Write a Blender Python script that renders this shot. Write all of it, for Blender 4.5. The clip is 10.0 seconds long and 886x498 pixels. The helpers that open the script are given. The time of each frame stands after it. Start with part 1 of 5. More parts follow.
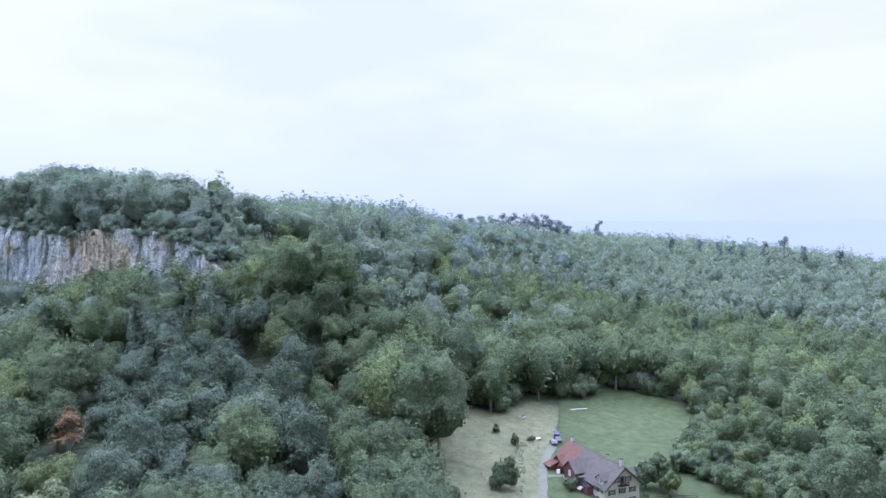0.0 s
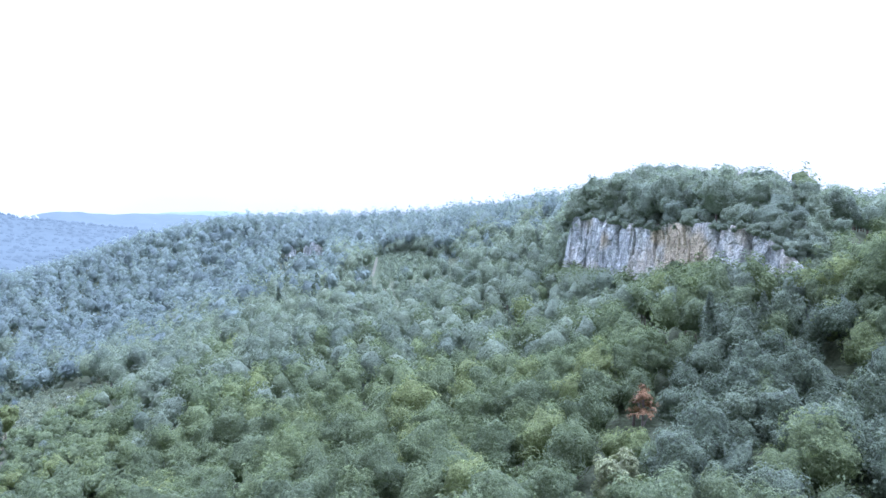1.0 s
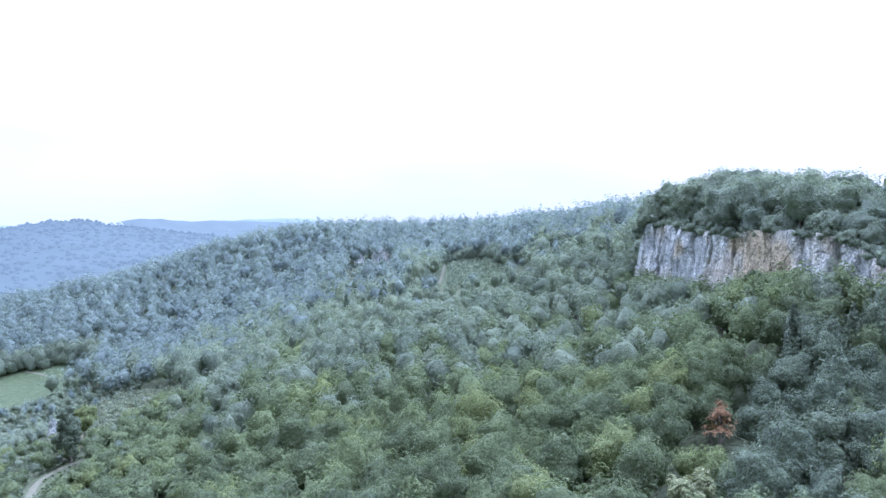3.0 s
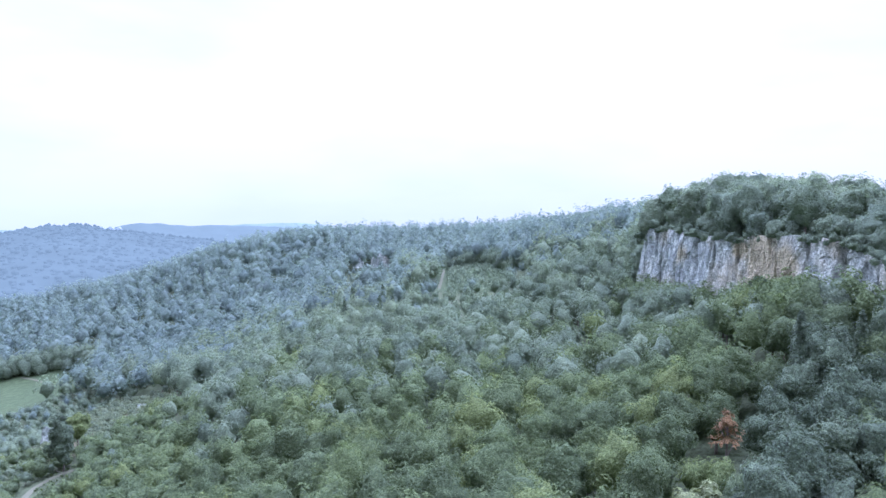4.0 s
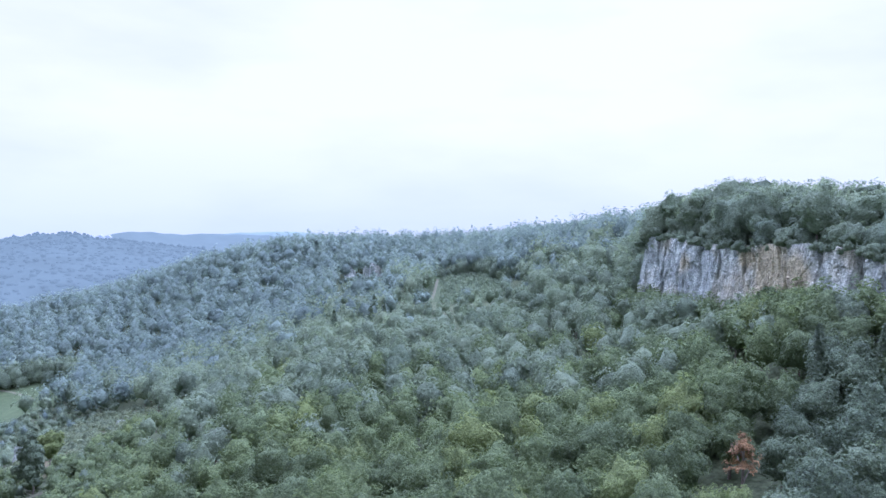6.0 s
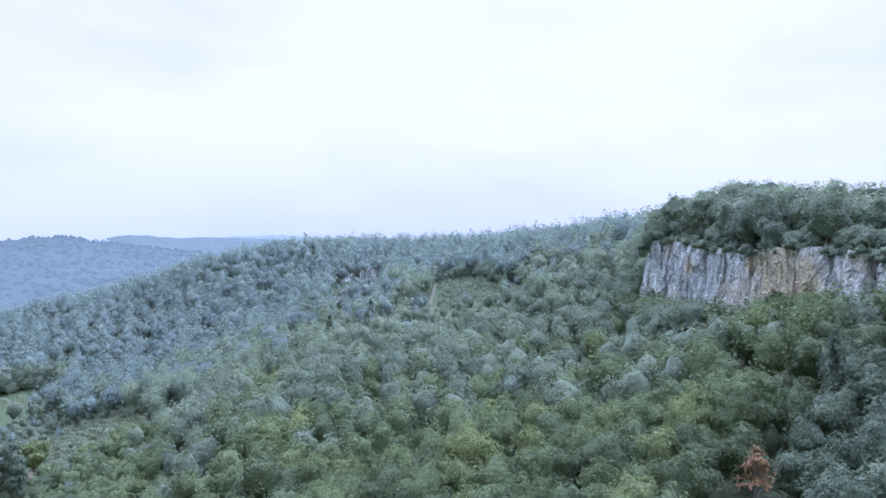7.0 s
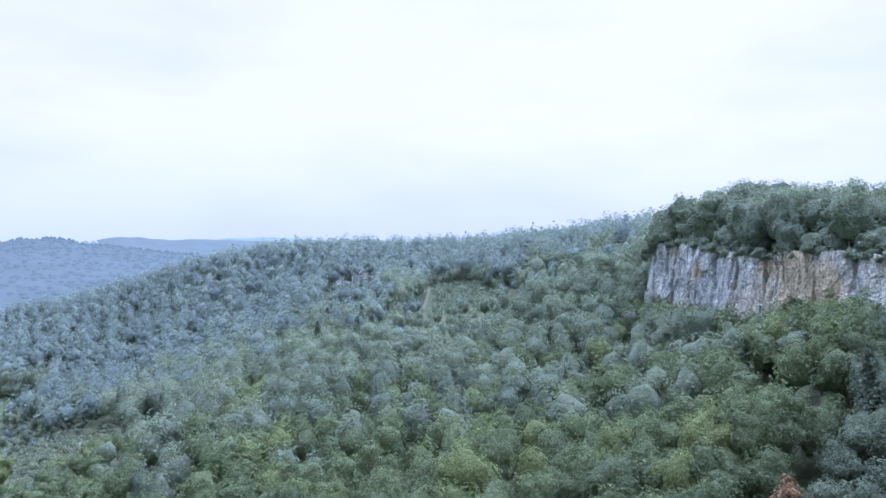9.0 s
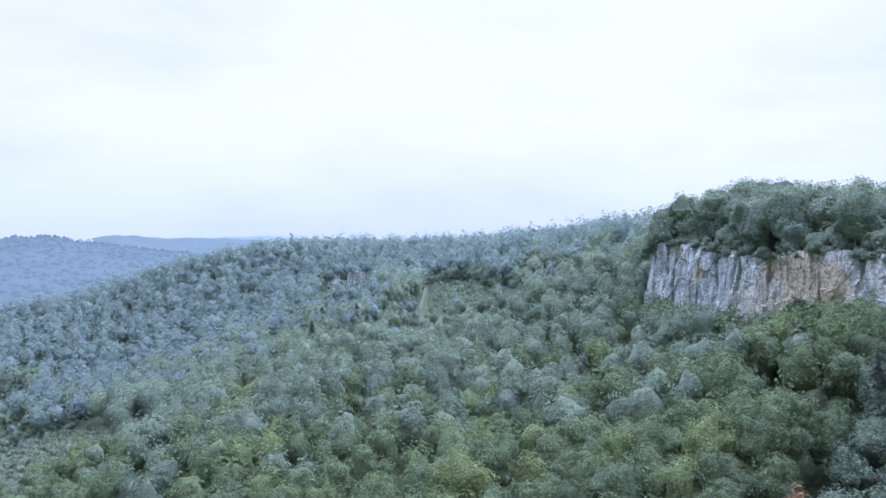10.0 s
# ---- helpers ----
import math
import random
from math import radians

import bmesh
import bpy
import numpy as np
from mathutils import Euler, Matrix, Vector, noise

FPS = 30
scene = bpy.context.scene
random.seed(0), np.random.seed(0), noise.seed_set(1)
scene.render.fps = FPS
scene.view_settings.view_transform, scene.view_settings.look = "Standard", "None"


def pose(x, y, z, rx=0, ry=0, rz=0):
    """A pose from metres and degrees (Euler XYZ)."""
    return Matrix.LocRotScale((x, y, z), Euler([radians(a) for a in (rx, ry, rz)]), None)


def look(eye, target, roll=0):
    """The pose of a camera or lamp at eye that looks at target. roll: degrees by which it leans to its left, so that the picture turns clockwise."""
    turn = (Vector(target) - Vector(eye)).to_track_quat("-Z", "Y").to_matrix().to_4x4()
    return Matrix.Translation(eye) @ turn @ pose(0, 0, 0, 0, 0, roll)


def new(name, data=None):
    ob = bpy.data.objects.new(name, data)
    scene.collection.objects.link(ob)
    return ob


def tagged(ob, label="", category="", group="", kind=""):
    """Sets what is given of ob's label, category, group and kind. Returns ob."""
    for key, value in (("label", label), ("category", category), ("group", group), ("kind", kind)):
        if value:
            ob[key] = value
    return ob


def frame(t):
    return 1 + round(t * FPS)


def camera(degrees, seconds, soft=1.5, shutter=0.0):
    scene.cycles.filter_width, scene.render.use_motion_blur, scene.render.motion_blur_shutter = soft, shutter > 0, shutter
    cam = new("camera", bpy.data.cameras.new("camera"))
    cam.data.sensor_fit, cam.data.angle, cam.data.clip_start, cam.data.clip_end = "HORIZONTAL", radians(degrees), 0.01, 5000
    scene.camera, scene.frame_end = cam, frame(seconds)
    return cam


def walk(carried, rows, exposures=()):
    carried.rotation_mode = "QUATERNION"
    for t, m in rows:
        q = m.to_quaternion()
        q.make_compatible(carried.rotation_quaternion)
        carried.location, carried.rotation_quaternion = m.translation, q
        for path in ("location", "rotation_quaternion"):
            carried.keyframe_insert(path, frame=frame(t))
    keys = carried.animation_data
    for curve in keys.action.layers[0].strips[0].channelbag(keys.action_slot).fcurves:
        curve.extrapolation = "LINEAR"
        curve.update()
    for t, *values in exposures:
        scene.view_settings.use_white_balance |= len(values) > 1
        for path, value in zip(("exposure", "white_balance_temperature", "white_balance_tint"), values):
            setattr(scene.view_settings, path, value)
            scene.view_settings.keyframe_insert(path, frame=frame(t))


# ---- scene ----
cam = camera(62.30, 10.0, 1.5)

PATH = [
    (0, (-3.91, -2.80, 101.97), (71.466, 62.813, 98.259), -0.45),
    (0.1, (-3.64, -2.90, 101.68), (65.782, 68.988, 98.102), -0.25),
    (0.2, (-3.38, -2.98, 101.41), (56.414, 77.094, 97.830), -0.25),
    (0.3, (-3.13, -3.04, 101.17), (49.724, 81.777, 97.590), -0.25),
    (0.4, (-2.86, -3.06, 100.96), (39.158, 87.607, 97.387), -0.25),
    (0.5, (-2.58, -3.04, 100.80), (32.437, 90.568, 97.408), -0.15),
    (0.6, (-2.27, -2.95, 100.65), (24.008, 93.469, 97.070), -0.25),
    (1, (-1.08, -2.36, 100.23), (8.343, 97.140, 96.813), -0.12),
    (1.5, (-0.31, -1.59, 99.99), (2.324, 98.320, 96.678), -0.09),
    (2, (-0.12, -0.92, 100.01), (0.639, 99.029, 96.945), -0.05),
    (2.5, (0.00, -0.00, 100.00), (0.027, 99.963, 97.263), -0.01),
    (4, (0.14, 5.24, 100.11), (0.203, 105.220, 98.340), 0.04),
    (4.5, (0.23, 7.74, 100.06), (0.481, 107.726, 98.603), 0.06),
    (5, (0.34, 10.62, 100.05), (0.790, 110.616, 98.921), 0.06),
    (5.5, (0.43, 13.71, 99.95), (1.103, 113.701, 99.117), 0.08),
    (7, (0.93, 24.52, 99.81), (1.977, 124.511, 99.771), 0.10),
    (7.5, (1.16, 28.35, 99.79), (2.318, 128.345, 99.879), 0.13),
    (8, (1.33, 32.49, 99.83), (2.631, 132.481, 99.967), 0.12),
    (8.5, (1.49, 36.30, 99.89), (2.956, 136.293, 100.140), 0.16),
    (9, (1.59, 39.78, 99.89), (3.290, 139.760, 100.213), 0.22),
    (9.5, (1.76, 42.54, 99.82), (3.658, 142.518, 100.066), 0.30),
    (10, (1.95, 44.95, 99.80), (4.033, 144.926, 100.007), 0.37),
]
EXPOSURES = [(0.0, 1.20), (0.5, 1.58), (1.0, 1.70), (2.5, 1.56), (5.0, 1.31), (7.5, 1.18), (10.0, 1.20)]
walk(cam, [(t, look(eye, target, roll)) for t, eye, target, roll in PATH], [(t, e, 4780, 33) for t, e in EXPOSURES])

# ---- world, sun, exposure ----
world = bpy.data.worlds.new("overcast_sky")
scene.world = world
world.use_nodes = True
wn, wl = world.node_tree.nodes, world.node_tree.links
wn.clear()
SUN_AZ, SUN_EL = 25.0, 60.0  # degrees from +y towards +x, and above the horizon
w_out = wn.new("ShaderNodeOutputWorld")
w_bg = wn.new("ShaderNodeBackground")
w_sky = wn.new("ShaderNodeTexSky")
w_sky.sky_type, w_sky.sun_disc = "NISHITA", False
w_sky.sun_elevation, w_sky.sun_rotation = radians(SUN_EL), radians(SUN_AZ)
w_sky.air_density, w_sky.dust_density = 1.0, 3.0
w_gain = wn.new("ShaderNodeVectorMath")
w_gain.operation = "SCALE"
w_gain.inputs["Scale"].default_value = 0.10
w_co = wn.new("ShaderNodeTexCoord")
w_map = wn.new("ShaderNodeMapping")
w_map.inputs["Scale"].default_value = (1.0, 1.0, 3.2)
w_noise = wn.new("ShaderNodeTexNoise")
w_noise.inputs["Scale"].default_value, w_noise.inputs["Detail"].default_value = 2.2, 5.0
w_noise.inputs["Roughness"].default_value = 0.52
w_ramp = wn.new("ShaderNodeValToRGB")
w_ramp.color_ramp.elements[0].position, w_ramp.color_ramp.elements[0].color = 0.34, (0.90, 0.872, 0.755, 1)
w_ramp.color_ramp.elements[1].position, w_ramp.color_ramp.elements[1].color = 0.55, (1.04, 0.985, 0.82, 1)
w_mix = wn.new("ShaderNodeMix")
w_mix.data_type = "RGBA"
w_mix.inputs["Factor"].default_value = 0.88
wl.new(w_sky.outputs["Color"], w_gain.inputs[0])
wl.new(w_co.outputs["Generated"], w_map.inputs["Vector"])
wl.new(w_map.outputs["Vector"], w_noise.inputs["Vector"])
wl.new(w_noise.outputs["Fac"], w_ramp.inputs["Fac"])
wl.new(w_gain.outputs[0], w_mix.inputs["A"])
wl.new(w_ramp.outputs["Color"], w_mix.inputs["B"])
w_sep = wn.new("ShaderNodeSeparateXYZ")
w_low = wn.new("ShaderNodeMapRange")
w_low.inputs["From Min"].default_value, w_low.inputs["From Max"].default_value = 0.0, 0.16
w_low.inputs["To Min"].default_value, w_low.inputs["To Max"].default_value = 0.55, 0.0
w_haze = wn.new("ShaderNodeMix")
w_haze.data_type = "RGBA"
w_haze.inputs["B"].default_value = (0.585, 0.685, 0.68, 1)
wl.new(w_co.outputs["Generated"], w_sep.inputs[0])
wl.new(w_sep.outputs["Z"], w_low.inputs["Value"])
wl.new(w_low.outputs["Result"], w_haze.inputs["Factor"])
wl.new(w_mix.outputs["Result"], w_haze.inputs["A"])
wl.new(w_haze.outputs["Result"], w_bg.inputs["Color"])
w_bg.inputs["Strength"].default_value = 0.48
wl.new(w_bg.outputs[0], w_out.inputs[0])

sun = new("sun", bpy.data.lights.new("sun", "SUN"))
sun.data.energy, sun.data.angle, sun.data.color = 5.0, radians(112), (1.0, 0.98, 0.93)
_az, _el = radians(SUN_AZ), radians(SUN_EL)
sun.matrix_world = look((400 * math.sin(_az) * math.cos(_el), 400 * math.cos(_az) * math.cos(_el), 400 * math.sin(_el)), (0, 0, 0))


# ---- materials ----
def material(name, rough=0.8, spec=0.3):
    m = bpy.data.materials.new(name)
    m.use_nodes = True
    b = m.node_tree.nodes["Principled BSDF"]
    b.inputs["Roughness"].default_value = rough
    b.inputs["Specular IOR Level"].default_value = spec
    return m, m.node_tree.nodes, m.node_tree.links, b


def ramp(nodes, stops):
    r = nodes.new("ShaderNodeValToRGB")
    el = r.color_ramp.elements
    while len(el) < len(stops):
        el.new(0.5)
    for e, (p, c) in zip(el, stops):
        e.position, e.color = p, (*c, 1)
    return r


def noise_node(nodes, links, scale, detail=4.0, rough=0.55, space="Object", stretch=None):
    co = nodes.new("ShaderNodeNewGeometry") if space == "World" else nodes.new("ShaderNodeTexCoord")
    out = co.outputs["Position"] if space == "World" else co.outputs["Object"]
    if stretch:
        mp = nodes.new("ShaderNodeMapping")
        mp.inputs["Scale"].default_value = stretch
        links.new(out, mp.inputs["Vector"])
        out = mp.outputs["Vector"]
    n = nodes.new("ShaderNodeTexNoise")
    n.inputs["Scale"].default_value, n.inputs["Detail"].default_value, n.inputs["Roughness"].default_value = scale, detail, rough
    links.new(out, n.inputs["Vector"])
    return n


def plain(name, color, rough=0.8, spec=0.3, vary=0.25, scale=3.0, bump=0.0, metal=0.0):
    """A painted or natural surface with mottling at two scales and fine relief."""
    m, n, l, b = material(name, rough, spec)
    a, c = noise_node(n, l, scale), noise_node(n, l, scale * 7)
    add = n.new("ShaderNodeMath")
    add.operation = "ADD"
    half = n.new("ShaderNodeMath")
    half.operation, half.inputs[1].default_value = "MULTIPLY", 0.5
    l.new(a.outputs["Fac"], add.inputs[0])
    l.new(c.outputs["Fac"], add.inputs[1])
    l.new(add.outputs[0], half.inputs[0])
    lo, hi = tuple(v * (1 - vary) for v in color), tuple(min(1, v * (1 + vary)) for v in color)
    r = ramp(n, [(0.32, lo), (0.68, hi)])
    l.new(half.outputs[0], r.inputs["Fac"])
    l.new(r.outputs["Color"], b.inputs["Base Color"])
    b.inputs["Metallic"].default_value = metal
    if bump:
        bp = n.new("ShaderNodeBump")
        bp.inputs["Strength"].default_value, bp.inputs["Distance"].default_value = bump, 0.02
        l.new(c.outputs["Fac"], bp.inputs["Height"])
        l.new(bp.outputs["Normal"], b.inputs["Normal"])
    return m


def leaf_material(name, stops, rough=0.9, spec=0.06, through_leaf=0.32, sheen=0.04, grain=1.0):
    """Foliage: a hue for each tree, mottled from sprig to sprig, that lets some light through."""
    m, n, l, b = material(name, rough, spec)
    tint = n.new("ShaderNodeAttribute")
    tint.attribute_name = "tint"
    info = n.new("ShaderNodeObjectInfo")
    isl = n.new("ShaderNodeNewGeometry")
    # faint blue-tinted sheen lays a veil of haze over the leaves
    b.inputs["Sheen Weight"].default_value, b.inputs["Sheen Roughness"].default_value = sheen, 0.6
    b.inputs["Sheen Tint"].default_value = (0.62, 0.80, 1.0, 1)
    add = n.new("ShaderNodeMath")
    add.operation = "ADD"
    fract = n.new("ShaderNodeMath")
    fract.operation = "FRACT"
    l.new(tint.outputs["Fac"], add.inputs[0])
    l.new(info.outputs["Random"], add.inputs[1])
    l.new(add.outputs[0], fract.inputs[0])
    r = ramp(n, stops)
    l.new(fract.outputs[0], r.inputs["Fac"])
    hsv = n.new("ShaderNodeHueSaturation")
    val = n.new("ShaderNodeMapRange")
    val.inputs["To Min"].default_value, val.inputs["To Max"].default_value = 0.88, 1.12
    l.new(isl.outputs["Random Per Island"], val.inputs["Value"])
    # clumps of leaves about half a metre across: each with a tone and a bulge of its own
    speck = noise_node(n, l, 3.4, 3, 0.7, "World")
    patchy = ramp(n, [(0.34, (1 - 0.46 * grain, 1 - 0.44 * grain, 1 - 0.42 * grain)), (0.50, (1.0, 1.0, 1.0)), (0.66, (1 + 0.55 * grain, 1 + 0.52 * grain, 1 + 0.40 * grain))])
    l.new(speck.outputs["Fac"], patchy.inputs["Fac"])
    clump = n.new("ShaderNodeTexVoronoi")
    clump.inputs["Scale"].default_value = 1.25
    place = n.new("ShaderNodeMix")
    place.data_type, place.blend_type = "RGBA", "ADD"
    place.inputs["Factor"].default_value = 0.55
    l.new(isl.outputs["Position"], place.inputs["A"])
    l.new(speck.outputs["Color"], place.inputs["B"])
    l.new(place.outputs["Result"], clump.inputs["Vector"])
    sep = n.new("ShaderNodeSeparateColor")
    l.new(clump.outputs["Color"], sep.inputs["Color"])
    tone = n.new("ShaderNodeMapRange")
    tone.inputs["To Min"].default_value, tone.inputs["To Max"].default_value = 1 - 0.28 * grain, 1 + 0.28 * grain
    l.new(sep.outputs["Red"], tone.inputs["Value"])
    both = n.new("ShaderNodeMath")
    both.operation = "MULTIPLY"
    l.new(tone.outputs["Result"], both.inputs[0])
    l.new(val.outputs["Result"], both.inputs[1])
    l.new(both.outputs[0], hsv.inputs["Value"])
    mul = n.new("ShaderNodeMix")
    mul.data_type, mul.blend_type = "RGBA", "MULTIPLY"
    mul.inputs["Factor"].default_value = 1.0
    l.new(r.outputs["Color"], mul.inputs["A"])
    l.new(patchy.outputs["Color"], mul.inputs["B"])
    l.new(mul.outputs["Result"], hsv.inputs["Color"])
    relief = n.new("ShaderNodeMath")
    relief.operation = "SUBTRACT"
    l.new(speck.outputs["Fac"], relief.inputs[0])
    l.new(clump.outputs["Distance"], relief.inputs[1])
    bp = n.new("ShaderNodeBump")
    bp.inputs["Strength"].default_value, bp.inputs["Distance"].default_value = 1.0, 0.55
    l.new(relief.outputs[0], bp.inputs["Height"])
    l.new(bp.outputs["Normal"], b.inputs["Normal"])
    l.new(hsv.outputs["Color"], b.inputs["Base Color"])
    if through_leaf:
        tr = n.new("ShaderNodeBsdfTranslucent")
        # light that comes through a leaf turns yellow-green
        lit = n.new("ShaderNodeMix")
        lit.data_type, lit.blend_type = "RGBA", "MULTIPLY"
        lit.inputs["Factor"].default_value = 1.0
        lit.inputs["B"].default_value = (1.10, 1.14, 0.82, 1)
        l.new(hsv.outputs["Color"], lit.inputs["A"])
        l.new(lit.outputs["Result"], tr.inputs["Color"])
        mix = n.new("ShaderNodeMixShader")
        mix.inputs["Fac"].default_value = through_leaf
        l.new(b.outputs[0], mix.inputs[1])
        l.new(tr.outputs[0], mix.inputs[2])
        l.new(mix.outputs[0], n["Material Output"].inputs["Surface"])
    return m


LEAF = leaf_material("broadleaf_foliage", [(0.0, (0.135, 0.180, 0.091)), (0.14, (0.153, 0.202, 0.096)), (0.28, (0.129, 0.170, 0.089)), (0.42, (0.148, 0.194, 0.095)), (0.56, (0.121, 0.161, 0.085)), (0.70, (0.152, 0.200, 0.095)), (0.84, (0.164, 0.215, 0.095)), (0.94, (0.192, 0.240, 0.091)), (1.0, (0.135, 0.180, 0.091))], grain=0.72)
# paler, bluer, flatter leaf colours by distance: haze painted into the foliage
MID_HAZED_LEAF = leaf_material("mid_hazed_foliage", [(0.00, (0.186, 0.238, 0.171)), (0.16, (0.221, 0.278, 0.192)), (0.32, (0.195, 0.246, 0.176)), (0.46, (0.168, 0.218, 0.162)), (0.62, (0.212, 0.267, 0.188)), (0.78, (0.182, 0.232, 0.170)), (0.90, (0.240, 0.299, 0.201)), (1.00, (0.186, 0.238, 0.171))], 0.9, 0.06, 0.36, 0.04, 0.58)
FAR_HAZED_LEAF = leaf_material("far_hazed_foliage", [(0.00, (0.180, 0.237, 0.225)), (0.16, (0.216, 0.278, 0.251)), (0.32, (0.189, 0.247, 0.231)), (0.46, (0.164, 0.217, 0.211)), (0.62, (0.207, 0.267, 0.244)), (0.78, (0.176, 0.232, 0.220)), (0.90, (0.232, 0.298, 0.263)), (1.00, (0.180, 0.237, 0.225))], 0.9, 0.06, 0.32, 0.04, 0.30)
NEEDLE_AND_SHADE = leaf_material("conifer_and_shade_foliage", [(0.0, (0.098, 0.133, 0.083)), (0.5, (0.111, 0.148, 0.089)), (1.0, (0.098, 0.133, 0.083))], 0.8, 0.1, 0.15)
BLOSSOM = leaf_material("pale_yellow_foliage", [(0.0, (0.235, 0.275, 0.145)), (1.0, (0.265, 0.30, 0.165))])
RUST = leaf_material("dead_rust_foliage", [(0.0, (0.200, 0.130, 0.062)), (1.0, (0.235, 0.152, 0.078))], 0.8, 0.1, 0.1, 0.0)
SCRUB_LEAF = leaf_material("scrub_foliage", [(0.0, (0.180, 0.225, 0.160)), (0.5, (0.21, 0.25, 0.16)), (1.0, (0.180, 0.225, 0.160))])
# pine needles made paler and bluer, with the ridge's haze in the colour
PINE = leaf_material("hazed_pine_foliage", [(0.0, (0.203, 0.247, 0.240)), (1.0, (0.225, 0.270, 0.248))], 0.8, 0.1, 0.15)
BARK = plain("grey_bark", (0.16, 0.14, 0.12), 0.9, 0.2, 0.4, 2.0, 0.6)


def ground_material():
    m, n, l, b = material("forest_floor", 0.95, 0.15)
    a, c = noise_node(n, l, 0.05), noise_node(n, l, 0.9, 6)
    r1 = ramp(n, [(0.35, (0.080, 0.100, 0.060)), (0.65, (0.110, 0.135, 0.080))])
    r2 = ramp(n, [(0.3, (0.55, 0.55, 0.55)), (0.7, (1.3, 1.3, 1.2))])
    mul = n.new("ShaderNodeMix")
    mul.data_type, mul.blend_type = "RGBA", "MULTIPLY"
    mul.inputs["Factor"].default_value = 1.0
    l.new(a.outputs["Fac"], r1.inputs["Fac"])
    l.new(c.outputs["Fac"], r2.inputs["Fac"])
    l.new(r1.outputs["Color"], mul.inputs["A"])
    l.new(r2.outputs["Color"], mul.inputs["B"])
    l.new(mul.outputs["Result"], b.inputs["Base Color"])
    bp = n.new("ShaderNodeBump")
    bp.inputs["Strength"].default_value, bp.inputs["Distance"].default_value = 0.8, 0.3
    l.new(c.outputs["Fac"], bp.inputs["Height"])
    l.new(bp.outputs["Normal"], b.inputs["Normal"])
    return m


OCHRE = [((104, 240, 92), 13.0), ((106, 230, 90), 8.0), ((92, 286, 93), 5.0), ((101, 254, 96), 5.0)]  # centre, reach


def rock_material():
    m, n, l, b = material("limestone", 0.9, 0.2)
    streak = noise_node(n, l, 0.36, 8, 0.72, "World", (1, 1, 0.45))
    patch = noise_node(n, l, 0.055, 4, 0.6, "World", (1, 1, 0.7))
    fine = noise_node(n, l, 1.4, 6, 0.65, "World")
    grey = ramp(n, [(0.30, (0.223, 0.259, 0.252)), (0.43, (0.295, 0.338, 0.327)), (0.52, (0.375, 0.423, 0.402)), (0.60, (0.536, 0.592, 0.552)), (0.72, (0.661, 0.714, 0.654))])
    warm = ramp(n, [(0.3, (0.200, 0.185, 0.131)), (0.55, (0.440, 0.405, 0.279)), (0.8, (0.580, 0.550, 0.414))])
    where = ramp(n, [(0.46, (0, 0, 0)), (0.72, (1, 1, 1))])
    place = n.new("ShaderNodeNewGeometry")
    last = patch.outputs["Fac"]
    # ochre weathering in the middle of the wall and in a narrow strip farther along
    for centre, reach in OCHRE:
        away = n.new("ShaderNodeVectorMath")
        away.operation = "DISTANCE"
        away.inputs[1].default_value = centre
        l.new(place.outputs["Position"], away.inputs[0])
        near = n.new("ShaderNodeMapRange")
        near.inputs["From Min"].default_value, near.inputs["From Max"].default_value = reach, reach * 0.3
        near.inputs["To Min"].default_value, near.inputs["To Max"].default_value = 0.0, 0.26
        l.new(away.outputs["Value"], near.inputs["Value"])
        plus = n.new("ShaderNodeMath")
        plus.operation = "ADD"
        l.new(last, plus.inputs[0])
        l.new(near.outputs["Result"], plus.inputs[1])
        last = plus.outputs[0]
    l.new(streak.outputs["Fac"], grey.inputs["Fac"])
    l.new(streak.outputs["Fac"], warm.inputs["Fac"])
    l.new(last, where.inputs["Fac"])
    mix = n.new("ShaderNodeMix")
    mix.data_type = "RGBA"
    l.new(where.outputs["Color"], mix.inputs["Factor"])
    l.new(grey.outputs["Color"], mix.inputs["A"])
    l.new(warm.outputs["Color"], mix.inputs["B"])
    speck = ramp(n, [(0.35, (0.6, 0.6, 0.6)), (0.65, (1.15, 1.15, 1.15))])
    l.new(fine.outputs["Fac"], speck.inputs["Fac"])
    mul = n.new("ShaderNodeMix")
    mul.data_type, mul.blend_type = "RGBA", "MULTIPLY"
    mul.inputs["Factor"].default_value = 1.0
    lines = noise_node(n, l, 0.55, 4, 0.6, "World", (1, 1, 0.13))
    dark = ramp(n, [(0.33, (0.66, 0.67, 0.69)), (0.42, (1.0, 1.0, 1.0))])
    l.new(lines.outputs["Fac"], dark.inputs["Fac"])
    mul2 = n.new("ShaderNodeMix")
    mul2.data_type, mul2.blend_type = "RGBA", "MULTIPLY"
    mul2.inputs["Factor"].default_value = 1.0
    l.new(mix.outputs["Result"], mul.inputs["A"])
    l.new(speck.outputs["Color"], mul.inputs["B"])
    l.new(mul.outputs["Result"], mul2.inputs["A"])
    l.new(dark.outputs["Color"], mul2.inputs["B"])
    l.new(mul2.outputs["Result"], b.inputs["Base Color"])
    bp = n.new("ShaderNodeBump")
    bp.inputs["Strength"].default_value, bp.inputs["Distance"].default_value = 0.9, 0.5
    block = n.new("ShaderNodeTexVoronoi")
    block.feature = "DISTANCE_TO_EDGE"
    block.inputs["Scale"].default_value = 0.34
    flat = n.new("ShaderNodeMapping")
    flat.inputs["Scale"].default_value = (1, 1, 0.55)
    shake = n.new("ShaderNodeMix")
    shake.data_type, shake.blend_type = "RGBA", "ADD"
    shake.inputs["Factor"].default_value = 1.6
    l.new(place.outputs["Position"], shake.inputs["A"])
    l.new(fine.outputs["Color"], shake.inputs["B"])
    l.new(shake.outputs["Result"], flat.inputs["Vector"])
